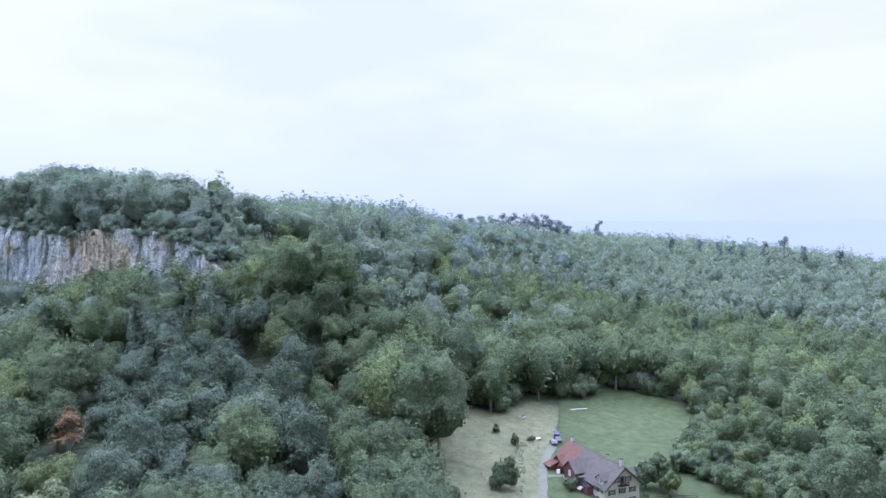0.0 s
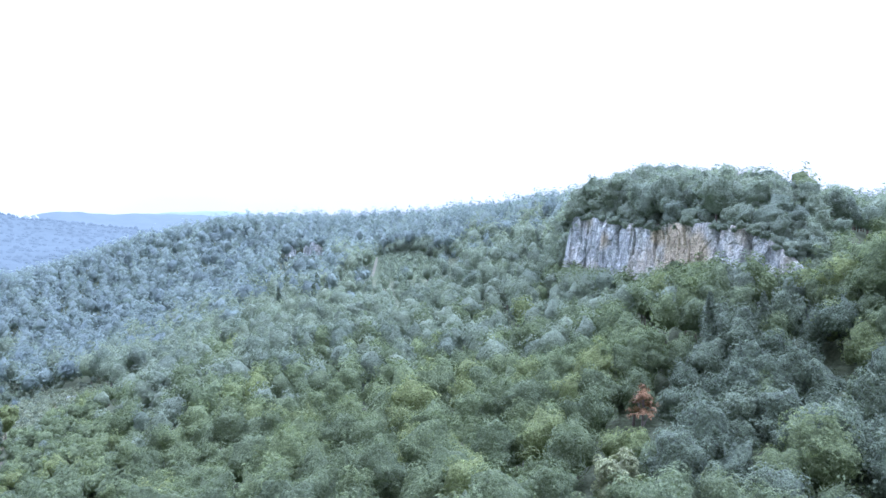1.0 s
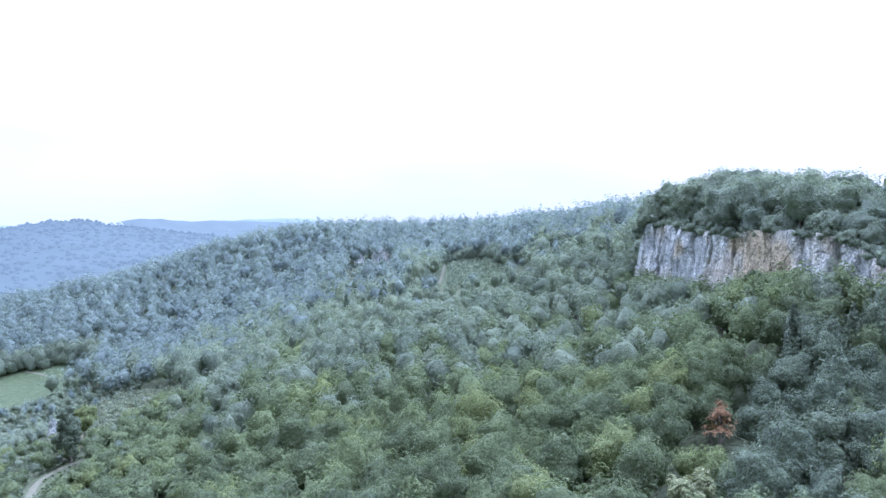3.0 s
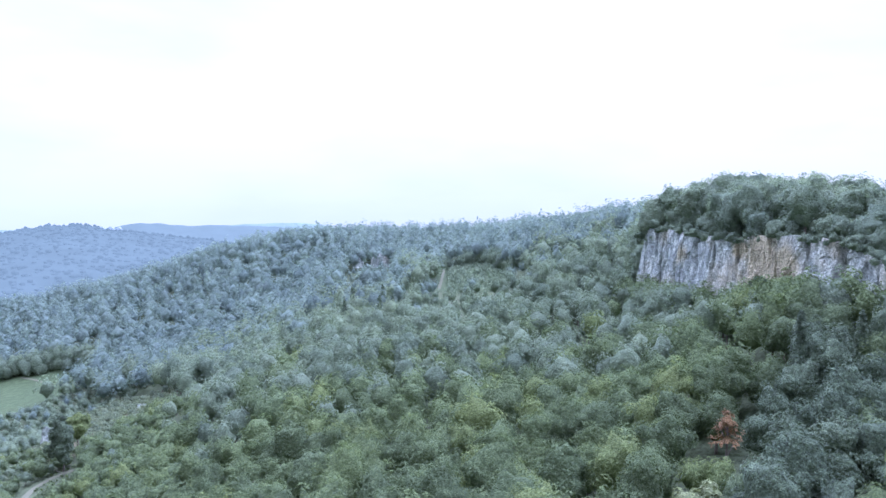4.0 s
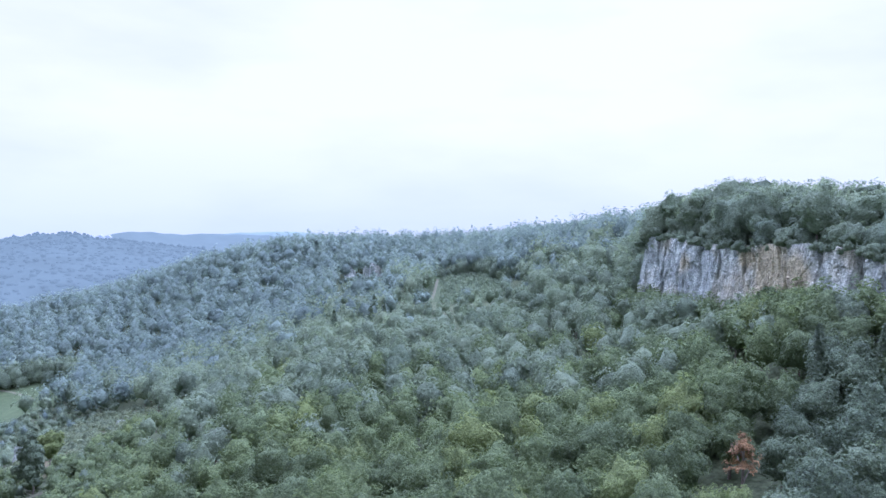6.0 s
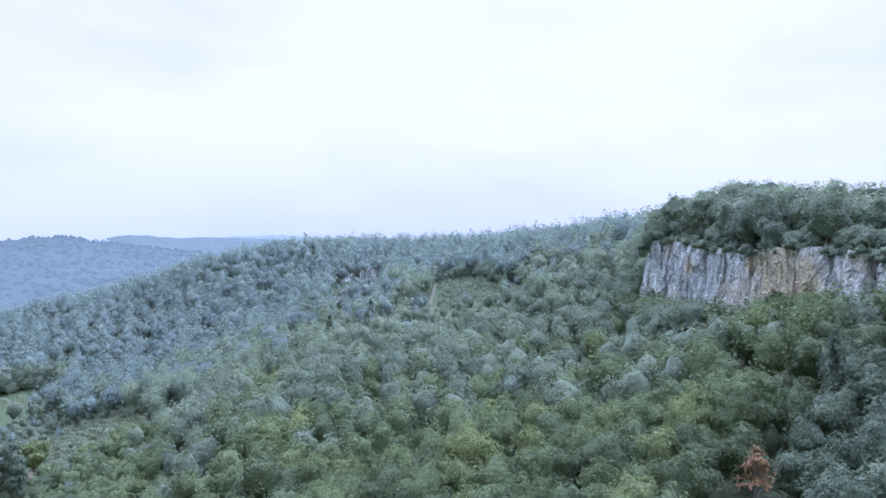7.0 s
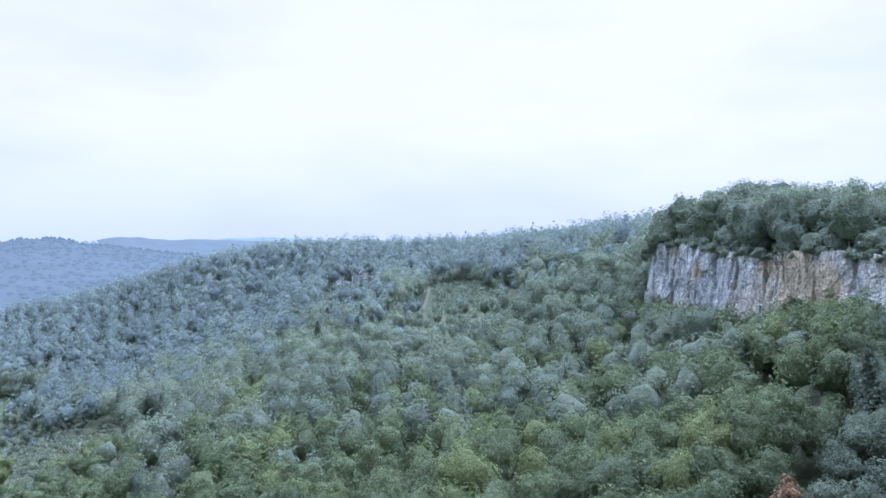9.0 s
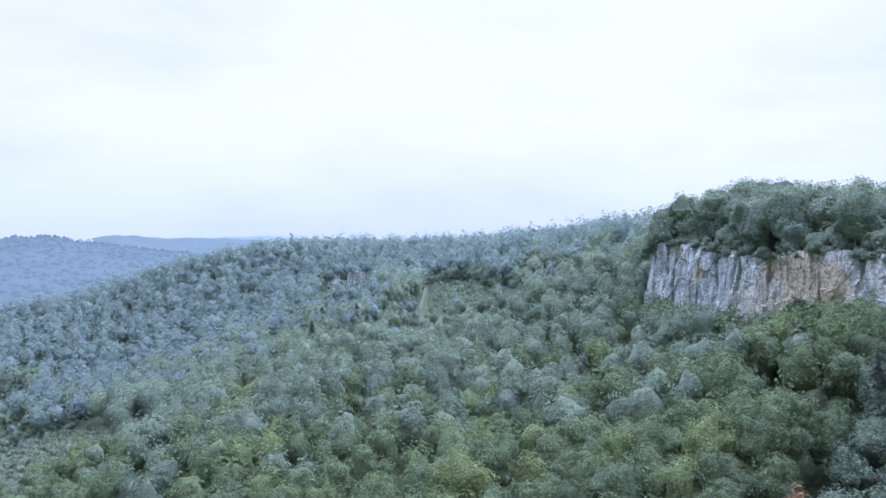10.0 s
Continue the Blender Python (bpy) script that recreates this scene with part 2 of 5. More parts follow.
    l.new(flat.outputs["Vector"], block.inputs["Vector"])
    joint = n.new("ShaderNodeMapRange")
    joint.inputs["From Max"].default_value, joint.inputs["To Max"].default_value = 0.10, 0.7
    l.new(block.outputs["Distance"], joint.inputs["Value"])
    deep = n.new("ShaderNodeMath")
    deep.operation = "ADD"
    l.new(joint.outputs["Result"], deep.inputs[0])
    l.new(fine.outputs["Fac"], deep.inputs[1])
    l.new(deep.outputs[0], bp.inputs["Height"])
    l.new(bp.outputs["Normal"], b.inputs["Normal"])
    return m


FLOOR_MAT = ground_material()
ROCK = rock_material()


# ---- the lie of the land ----
CLIFF_LINE = [(112, 400), (82, 312), (91, 292), (98, 262), (104, 236), (112, 206), (118, 190), (160, 145)]
CLIFF_RUN = [60, 5, 3, 3, 3, 3, 6, 50]   # metres over which the land climbs there
CLIFF_RISE = [0, 29, 32, 34, 34, 32, 24, 0]
GROUND_X = [-500, -300, -190, -110, -40, 30, 85, 140, 210, 340, 560]
GROUND_Y = [60, 130, 200, 270, 350, 450, 550, 660, 850]
GROUND_Z = [
    (-10, -9, -2, 8, 25, 36, 39, 38, 36, 37, 50),
    (-10, -9, 0, 14, 30, 39, 50, 47, 41, 42, 60),
    (-10, -9, 4, 21, 33, 43, 62, 71, 70, 55, 66),
    (-9, -8, 9, 31, 43, 48, 62, 68, 93, 86, 70),
    (-7, -7, 4, 32, 50, 60, 82, 95, 100, 92, 74),
    (-2, 1, 14, 37, 64, 78, 96, 104, 100, 85, 74),
    (4, 22, 41, 61, 77, 86, 100, 104, 92, 78, 72),
    (14, 46, 83, 98, 95, 98, 101, 97, 86, 72, 68),
    (30, 43, 58, 65, 68, 71, 73, 75, 74, 69, 60),
]


SPUR = [(128, 166, 16, 18), (135, 154, 15, 10), (168, 186, 30, -17), (196, 196, 36, -10)]  # x, y, reach, height


def smooth(t):
    t = np.clip(t, 0, 1)
    return t * t * (3 - 2 * t)


def cliff_side(x, y):
    """Signed distance to the cliff's foot line (positive on the height), the run and the rise there."""
    x, y = np.asarray(x, float), np.asarray(y, float)
    best, sd, run, rise = np.full(x.shape, 1e9), np.zeros(x.shape), np.zeros(x.shape), np.zeros(x.shape)
    for i in range(len(CLIFF_LINE) - 1):
        (ax, ay), (bx, by) = CLIFF_LINE[i], CLIFF_LINE[i + 1]
        dx, dy = bx - ax, by - ay
        t = np.clip(((x - ax) * dx + (y - ay) * dy) / (dx * dx + dy * dy), 0, 1)
        px, py = x - ax - t * dx, y - ay - t * dy
        r = np.hypot(px, py)
        near = r < best
        best = np.where(near, r, best)
        sd = np.where(near, np.where(dx * py - dy * px > 0, r, -r), sd)
        run = np.where(near, CLIFF_RUN[i] + (CLIFF_RUN[i + 1] - CLIFF_RUN[i]) * t, run)
        rise = np.where(near, CLIFF_RISE[i] + (CLIFF_RISE[i + 1] - CLIFF_RISE[i]) * t, rise)
    return sd, run, rise


def coarse_land():
    gx, gy = np.arange(-520, 581, 5.0), np.arange(40, 871, 5.0)
    f = np.stack([np.interp(gx, GROUND_X, row) for row in GROUND_Z])
    f = np.stack([np.interp(gy, GROUND_Y, f[:, i]) for i in range(len(gx))], 1)
    k = np.exp(-0.5 * (np.arange(-10, 11) * 5 / 14.0) ** 2)
    k /= k.sum()
    f = np.pad(f, 10, mode="edge")
    f = np.apply_along_axis(lambda v: np.convolve(v, k, "valid"), 0, f)
    return gx, gy, np.apply_along_axis(lambda v: np.convolve(v, k, "valid"), 1, f)


LAND = coarse_land()


def ground(x, y):
    """Height of the ground at x, y (arrays)."""
    x, y = np.asarray(x, float), np.asarray(y, float)
    gx, gy, f = LAND
    fx, fy = np.clip((x - gx[0]) / 5, 0, len(gx) - 1.01), np.clip((y - gy[0]) / 5, 0, len(gy) - 1.01)
    i, j = fx.astype(int), fy.astype(int)
    a, b = fx - i, fy - j
    h = f[j, i] * (1 - a) * (1 - b) + f[j, i + 1] * a * (1 - b) + f[j + 1, i] * (1 - a) * b + f[j + 1, i + 1] * a * b
    away = smooth((np.hypot(x - 30, y - 400) - 620) / 900)
    h = h * (1 - away) - 30 * away
    sd, run, rise = cliff_side(x, y)
    # land raised along the cliff's foot so its treetops fit the camera's view
    bank = np.interp(y, [135, 165, 195, 205, 236, 260, 290, 312], [0, 6, 10.5, 10.5, 8, 6.5, 3, 0]) * (1 - smooth(sd / 3)) * (1 - smooth((-sd - 4) / 50))
    # a wooded spur runs down from the cliff's end towards the meadow, with a hollow behind it
    for sx, sy, rr, dz in SPUR:
        h = h + dz * np.exp(-((x - sx) ** 2 + (y - sy) ** 2) / rr**2)
    return h + bank + rise * smooth((sd - 3 + (run - 3) * 0.5) / run) * (1 - smooth((sd - 25) / 110))


def grid_mesh(name, xs, ys, zf):
    gx, gy = np.meshgrid(xs, ys)
    co = np.stack([gx.ravel(), gy.ravel(), zf(gx, gy).ravel()], 1)
    w, h = len(xs), len(ys)
    q = (np.arange(h - 1)[:, None] * w + np.arange(w - 1)[None, :]).ravel()
    return raw_mesh(name, co, np.stack([q, q + 1, q + w + 1, q + w], 1), smooth_faces=True)


def raw_mesh(name, co, quads, tris=None, tint=None, smooth_faces=False, mats=(), mat_index=None):
    """A mesh from arrays of corners, four-sided and three-sided faces, with a tint for each corner."""
    me = bpy.data.meshes.new(name)
    quads = np.zeros((0, 4), int) if quads is None else np.asarray(quads)
    tris = np.zeros((0, 3), int) if tris is None else np.asarray(tris)
    me.vertices.add(len(co))
    me.vertices.foreach_set("co", np.asarray(co, np.float32).ravel())
    loops = np.concatenate([quads.ravel(), tris.ravel()]).astype(np.int32)
    me.loops.add(len(loops))
    me.loops.foreach_set("vertex_index", loops)
    sizes = np.r_[np.full(len(quads), 4), np.full(len(tris), 3)]
    me.polygons.add(len(sizes))
    me.polygons.foreach_set("loop_start", np.r_[0, np.cumsum(sizes)[:-1]].astype(np.int32))
    if mat_index is not None:
        me.polygons.foreach_set("material_index", np.asarray(mat_index, np.int32))
    if tint is not None:
        at = me.attributes.new("tint", "FLOAT", "POINT")
        at.data.foreach_set("value", np.asarray(tint, np.float32))
    me.update(calc_edges=True)
    flags = np.r_[np.full(len(quads), smooth_faces), np.full(len(tris), smooth_faces)]
    me.polygons.foreach_set("use_smooth", flags)
    for m in mats:
        me.materials.append(m)
    return me


_out = np.array([60, 160, 320, 600, 1000, 1700, 2800, 4600.0])
land_x = np.r_[-(_out[::-1]) - 560, np.arange(-560, 70, 7.0), np.arange(70, 170, 2.5), np.arange(172, 641, 7.0), _out + 640]
land_y = np.r_[-(_out[::-1]) - 100, np.arange(-100, 30, 6.0), np.arange(32, 330, 3.0), np.arange(334, 901, 8.0), _out + 900]
ground_me = grid_mesh("ground", land_x, land_y, ground)
ground_me.materials.append(FLOOR_MAT)
tagged(new("ground", ground_me), "hilly ground with dark forest floor under trees", "ground", kind="structure")


# ---- helpers for things ----
def part(name, bm, mat, parent, label=""):
    me = bpy.data.meshes.new(name)
    bm.to_mesh(me)
    bm.free()
    me.materials.append(mat)
    ob = new(name, me)
    ob.parent = parent
    return tagged(ob, label) if label else ob


def mesh_part(name, me, parent, label=""):
    ob = new(name, me)
    ob.parent = parent
    return tagged(ob, label) if label else ob


# ---- cliff ----
CLEFTS = [(289.5, 0.5, 3.0), (279, 0.65, 5.0), (252, 1.2, 2.8), (247, 0.45, 2.0), (222.5, 0.55, 4.2), (210.2, 0.75, 5.0), (268, 0.4, 1.6), (300, 0.45, 2.0)]  # y, half width, depth


def cliff_mesh(points, top_over, foot_under, step=0.45, depth=9.0, seed=3):
    """A weathered rock wall along a line: front face with fissures, buttresses and ledges, a top and a back."""
    pts = np.array(points, float)
    seg = np.hypot(*np.diff(pts, axis=0).T)
    at = np.r_[0, np.cumsum(seg)]
    s = np.arange(0, at[-1] + step, step).clip(0, at[-1])
    x, y = np.interp(s, at, pts[:, 0]), np.interp(s, at, pts[:, 1])
    tx, ty = np.gradient(x), np.gradient(y)
    ln = np.hypot(tx, ty)
    nx, ny = ty / ln, -tx / ln          # out of the face
    k = np.ones(9) / 9
    nx, ny = np.convolve(np.pad(nx, 4, mode="edge"), k, "valid"), np.convolve(np.pad(ny, 4, mode="edge"), k, "valid")
    top = ground(x - nx * 8, y - ny * 8) + np.interp(s, at, top_over) + np.array([1.1 * noise.noise(Vector((v * 0.12, 4, 4))) + 0.5 * noise.noise(Vector((v * 0.5, 4, 4))) for v in s])
    foot = ground(x + nx * 4, y + ny * 4) - foot_under
    n_up = int((top - foot).max() / step)
    rows = []
    for j in range(n_up + 1):
        v = j / n_up
        z = foot + (top - foot) * v
        out = np.empty(len(s))
        for i in range(len(s)):
            p = Vector((s[i] * 0.06, z[i] * 0.032, seed))
            col = noise.noise(p) * 2.0 + noise.noise(p * 3.1) * 0.9
            col = 0.55 * col + 0.45 * (math.floor(col / 0.7 + 0.5) * 0.7)
            bend = 1.2 * noise.noise(Vector((s[i] * 0.08, z[i] * 0.07, 2)))
            crack = abs(noise.noise(Vector((s[i] * 0.062 + 0.09 * bend, z[i] * 0.008, seed + 9))))
            split = abs(noise.noise(Vector((s[i] * 0.20 + 0.3 * bend, z[i] * 0.02, seed + 14))))
            block = noise.cell(Vector((s[i] * 0.22 + bend, z[i] * 0.13 + bend, seed + 4))) * 0.40 + noise.noise(Vector((s[i] * 0.4, z[i] * 0.25, seed + 4))) * 0.22
            fine = noise.noise(Vector((s[i] * 1.1, z[i] * 0.9, seed + 6))) * 0.16
            ledge = 0.14 * noise.noise(Vector((s[i] * 0.03, z[i] * 0.55, seed + 7)))
            out[i] = col - 3.0 * max(0, 1 - crack / 0.026) * max(0, min(1, 0.85 + 2.0 * noise.noise(Vector((s[i] * 0.06, z[i] * 0.05, seed + 23))))) - 0.8 * max(0, 1 - split / 0.035) * max(0, min(1, 0.15 + 2.5 * noise.noise(Vector((s[i] * 0.05, z[i] * 0.06, seed + 20))))) + block + fine + ledge
        for cy, half, deep in CLEFTS:
            way = np.array([1.3 * noise.noise(Vector((cy, q * 0.10, 1))) + 0.5 * noise.noise(Vector((cy, q * 0.4, 2))) for q in z])
            out -= deep * np.exp(-(((y - cy - way) / half) ** 2)) * (0.55 + 0.45 * math.sin(cy + 5 * v))
        out += (0.5 - v) * 1.8 - 0.3 * smooth((v - 0.94) / 0.06)
        rows.append(np.stack([x + nx * out, y + ny * out, z], 1))
    rows.append(np.stack([x - nx * depth, y - ny * depth, top - 1.0], 1))
    rows.append(np.stack([x - nx * depth, y - ny * depth, foot], 1))
    co = np.concatenate(rows)
    w, h = len(s), len(rows)
    q = (np.arange(h - 1)[:, None] * w + np.arange(w - 1)[None, :]).ravel()
    return raw_mesh("cliff", co, np.stack([q, q + 1, q + w + 1, q + w], 1), smooth_faces=False, mats=(ROCK,))


cliff = new("cliff", cliff_mesh(CLIFF_LINE[1:7] + [(124, 182)], (0.3, 0.5, 0.8, 0.8, 0.6, -1.0, -7.0), 2.0))
tagged(cliff, "tall grey limestone cliff with ochre streaks above the forest", "cliff")


# ---- trees ----
def ico(sub):
    bm = bmesh.new()
    bmesh.ops.create_icosphere(bm, subdivisions=sub, radius=1)
    v = np.array([p.co[:] for p in bm.verts])
    f = np.array([[p.index for p in q.verts] for q in bm.faces])
    bm.free()
    return v, f


ICO1, ICO2, ICO3 = ico(1), ico(2), ico(3)


def unit(v):
    return v / np.maximum(np.linalg.norm(v, axis=-1, keepdims=True), 1e-9)


def sprigs(rng, at, way, size, stretch=1.5):
    """Small four-sided leaf sprigs at points, facing roughly the ways given, each bent along its middle."""
    n = len(at)
    normal = unit(way + [0, 0, 0.25] + rng.normal(0, 0.20, (n, 3)))
    side = unit(np.cross(normal, rng.normal(0, 1, (n, 3))))
    up = np.cross(normal, side)
    s = size * rng.uniform(0.5, 1.5, (n, 1))
    c = np.stack([at - side * s * 0.5 * stretch, at - up * s * 0.42 + normal * s * 0.12, at + side * s * 0.5 * stretch, at + up * s * 0.42 + normal * s * 0.12], 1)
    q = np.arange(4 * n).reshape(n, 4)
    return c.reshape(-1, 3), q


def leaflets(rng, at, way, size):
    """Small three-sided leaf sprays at points, facing roughly the ways given."""
    n = len(at)
    normal = unit(way + [0, 0, 0.25] + rng.normal(0, 0.26, (n, 3)))
    side = unit(np.cross(normal, rng.normal(0, 1, (n, 3))))
    up = np.cross(normal, side)
    s = size * rng.uniform(0.5, 1.5, (n, 1))
    c = np.stack([at - side * s * 0.72 - up * s * 0.3, at + side * s * 0.72 - up * s * 0.2, at + up * s * 0.62 + normal * s * 0.1], 1)
    return c.reshape(-1, 3), np.arange(3 * n).reshape(n, 3)


def broadleaf(rng, n_leaf, size, core=1, tall=19.0, wide=6.0):
    """Corners, quads and triangles of a domed crown of many bosses, with its foot at z = 0."""
    n_lobe = 30
    mid, rz = tall * 0.56, tall * 0.34
    k = np.arange(n_lobe) + 0.5
    up = 1 - 1.6 * k / n_lobe
    a = k * 2.39996 + rng.uniform(0, 6.28)
    flat = np.sqrt(np.maximum(0.05, 1 - up**2))
    jit = rng.uniform(0.55, 1.25, n_lobe)
    cen = np.stack([np.cos(a) * flat * wide * 0.70 * jit, np.sin(a) * flat * wide * 0.70 * jit, mid + up * rz * 0.84 * jit], 1)
    cen += rng.normal(0, 0.5, cen.shape) + np.append(rng.normal(0, 0.10 * wide, 2), 0)
    r = rng.uniform(0.13, 0.37, n_lobe) * wide
    pts, ways = [], []
    need = n_leaf
    while need > 0:
        j = rng.choice(len(r), need * 3, p=r**2 / (r**2).sum())
        d = unit(rng.normal(0, 1, (need * 3, 3)) + [0, 0, 0.12])
        p = cen[j] + d * (r[j] * rng.uniform(0.90, 1.07, need * 3))[:, None]
        hidden = (np.linalg.norm(p[:, None] - cen[None], axis=2) < 0.86 * r[None]).any(1)
        hidden |= (((p - [0, 0, mid]) / [wide * 0.68, wide * 0.68, rz * 0.86]) ** 2).sum(1) < 0.62
        p, d = p[~hidden][:need], d[~hidden][:need]
        pts.append(p)
        ways.append(unit(0.75 * d + 0.65 * unit((p - [0, 0, mid - 0.1 * tall]) / [wide, wide, rz])))
        need -= len(p)
    co, leaves = leaflets(rng, np.concatenate(pts), np.concatenate(ways), size)
    # the closed leafy mass behind the outer leaves: out along each way to the farthest boss
    v, f = (ICO1, ICO2, ICO3)[core]
    heart = np.array([0, 0, mid - 0.04 * tall])
    to = cen - heart
    along_way = v @ to.T
    inside = r[None] ** 2 - (to**2).sum(1)[None] + along_way**2
    reach = np.where(inside > 0, along_way + np.sqrt(np.maximum(inside, 0)), 0).max(1)
    least = 1 / np.linalg.norm(v / [wide * 0.55, wide * 0.55, rz * 0.72], axis=1)
    cv = heart + v * (np.maximum(reach * (0.76, 0.84, 0.90)[core], least) * rng.uniform(0.86, 1.06, len(v)))[:, None]
    cf = f
    return np.vstack([co, cv]), np.zeros((0, 4), int), np.vstack([leaves, cf + len(co)])


def conifer(rng, n_leaf, size, tall=24.0, wide=4.0):
    """A spruce: whorls of drooping sprays round a spire, over a narrow dark core."""
    u = rng.uniform(0, 1, n_leaf) ** 0.75
    whorl = np.floor(u * 19) / 19 + rng.normal(0, 0.03, n_leaf)
    h = tall * (0.14 + 0.86 * whorl)
    reach = wide * (1 - whorl) ** 0.85 + 0.25
    a = rng.uniform(0, 2 * np.pi, n_leaf)
    out = reach * np.sqrt(rng.uniform(0.12, 1.0, n_leaf)) * (1 + 0.18 * np.sin(5 * a + 9 * whorl))
    at = np.stack([np.cos(a) * out, np.sin(a) * out, h - out * 0.38], 1)
    way = np.stack([np.cos(a) * 0.7, np.sin(a) * 0.7, np.full(n_leaf, 0.8)], 1)
    co, quads = sprigs(rng, at, way, size, 1.9)
    k = 7
    ring = np.arange(k) * 2 * np.pi / k
    cv = np.vstack([np.stack([np.cos(ring) * wide * 0.6, np.sin(ring) * wide * 0.6, np.full(k, tall * 0.10)], 1), [[0, 0, tall]]])
    cf = np.stack([np.arange(k), (np.arange(k) + 1) % k, np.full(k, k)], 1)
    return np.vstack([co, cv]), quads, cf + len(co)


def trunk_arrays(rng, tall, r0, limbs=0, sides=6, reach=4.0):
    """Corners and quads of a tapered, slightly leaning trunk with some limbs."""
    cos, quads = [], []
    ring = np.arange(sides) * 2 * np.pi / sides

    def tube(line, radii):
        base = sum(len(c) for c in cos)
        for (px, py, pz), r in zip(line, radii):
            cos.append(np.stack([px + np.cos(ring) * r, py + np.sin(ring) * r, np.full(sides, pz)], 1))
        for i in range(len(line) - 1):
            a = base + i * sides + np.arange(sides)
            b = base + i * sides + (np.arange(sides) + 1) % sides
            quads.append(np.stack([a, b, b + sides, a + sides], 1))

    lean = rng.normal(0, 0.02, 2)
    top = tall * 0.8
    zs = np.linspace(-1.5, top, 6)
    line = [(lean[0] * z + 0.15 * math.sin(z * 0.4), lean[1] * z + 0.15 * math.cos(z * 0.33), z) for z in zs]
    tube(line, np.linspace(r0 * 1.15, r0 * 0.25, 6))
    for _ in range(limbs):
        z = rng.uniform(0.3, 0.65) * tall
        a = rng.uniform(0, 2 * np.pi)
        ln = reach * rng.uniform(0.6, 1.0)
        tube([(lean[0] * z + math.cos(a) * ln * t, lean[1] * z + math.sin(a) * ln * t, z + ln * 0.8 * t) for t in (0, 0.5, 1)], (r0 * 0.4, r0 * 0.25, r0 * 0.08))
    return np.concatenate(cos), np.concatenate(quads)


rng = np.random.default_rng(11)
NEAR_CROWNS = [broadleaf(rng, 1850, 0.37, 2, rng.uniform(17.0, 22.0), rng.uniform(5.2, 7.5)) for _ in range(14)]
FINE_CROWNS = [broadleaf(rng, 900, 0.44, 2, rng.uniform(17, 20), rng.uniform(5.0, 7.0)) for _ in range(7)]
MID_CROWNS = [broadleaf(rng, 380, 0.64, 1, rng.uniform(17, 21), rng.uniform(5.0, 7.1)) for _ in range(14)]
FAR_CROWNS = [broadleaf(rng, 120, 0.98, 0, rng.uniform(16, 20), rng.uniform(4.9, 6.5)) for _ in range(12)]
SHRUBS = [broadleaf(rng, 300, 0.62, 2, 12, rng.uniform(5.5, 7.0)) for _ in range(6)]
MID_SPRUCES = [conifer(rng, 900, 0.62, rng.uniform(19, 23)) for _ in range(5)]
FAR_SPRUCES = [conifer(rng, 170, 1.2, rng.uniform(18, 22)) for _ in range(5)]
NEAR_TRUNKS = [trunk_arrays(rng, 17, 0.38, 5) for _ in range(4)]
MID_TRUNK = trunk_arrays(rng, 15, 0.36, 0, 5)


def inside_poly(x, y, poly):
    inside = np.zeros(x.shape, bool)
    for (ax, ay), (bx, by) in zip(poly, poly[1:] + poly[:1]):
        cross = ((ay > y) != (by > y)) & (x < (bx - ax) * (y - ay) / (by - ay + 1e-12) + ax)
        inside ^= cross
    return inside


# open land: the farm's meadows, the valley meadow, a young plantation, a scrubby slope
FARM_MEADOW = [(82, 70), (111, 99), (130, 115), (146, 130), (161, 141), (165, 129), (170, 124), (180, 126), (192, 131), (202, 124), (213, 119), (224, 124), (235, 114), (236, 101), (223, 88), (204, 79), (188, 80), (172, 74), (167, 62), (162, 42), (150, 8), (92, 36)]
VALLEY_MEADOW = [(-222, 481), (-250, 484), (-300, 478), (-420, 480), (-420, 360), (-260, 370), (-224, 392), (-216, 438)]
PLANTATION = [(-4, 430), (-3, 502), (16, 506), (34, 480), (39, 440), (33, 400), (10, 412)]
SCRUB = [(-166, 384), (-124, 345), (-106, 300), (-112, 268), (-128, 250), (-146, 262), (-160, 300), (-176, 350)]
FOREST_TRACK = [(-119, 240.5), (-125, 237), (-127.5, 229), (-122, 215), (-120, 200)]
CLUMPS = [(-122, 222, 16), (-150, 278, 9)]  # low growth only: x, y, radius
SINGLE_SPOTS = [(58.5, 155.5, 8.0), (44, 129, 6.5), (111, 217, 3)]


def line_distance(x, y, line):
    best = np.full(np.shape(x), 1e9)
    for (ax, ay), (bx, by) in zip(line, line[1:]):
        t = np.clip(((x - ax) * (bx - ax) + (y - ay) * (by - ay)) / ((bx - ax) ** 2 + (by - ay) ** 2), 0, 1)
        best = np.minimum(best, np.hypot(x - ax - t * (bx - ax), y - ay - t * (by - ay)))
    return best


def beside_track(x, y):
    """Ground kept open towards the camera beside the forest track, so that it shows."""
    x, y = np.asarray(x, float), np.asarray(y, float)
    open_ground = line_distance(x, y, FOREST_TRACK) < 3.6
    for k in (4, 8, 12, 16):
        open_ground |= line_distance(x - 0.44 * k, y + 0.90 * k, FOREST_TRACK[:4]) < 2.6
    return open_ground


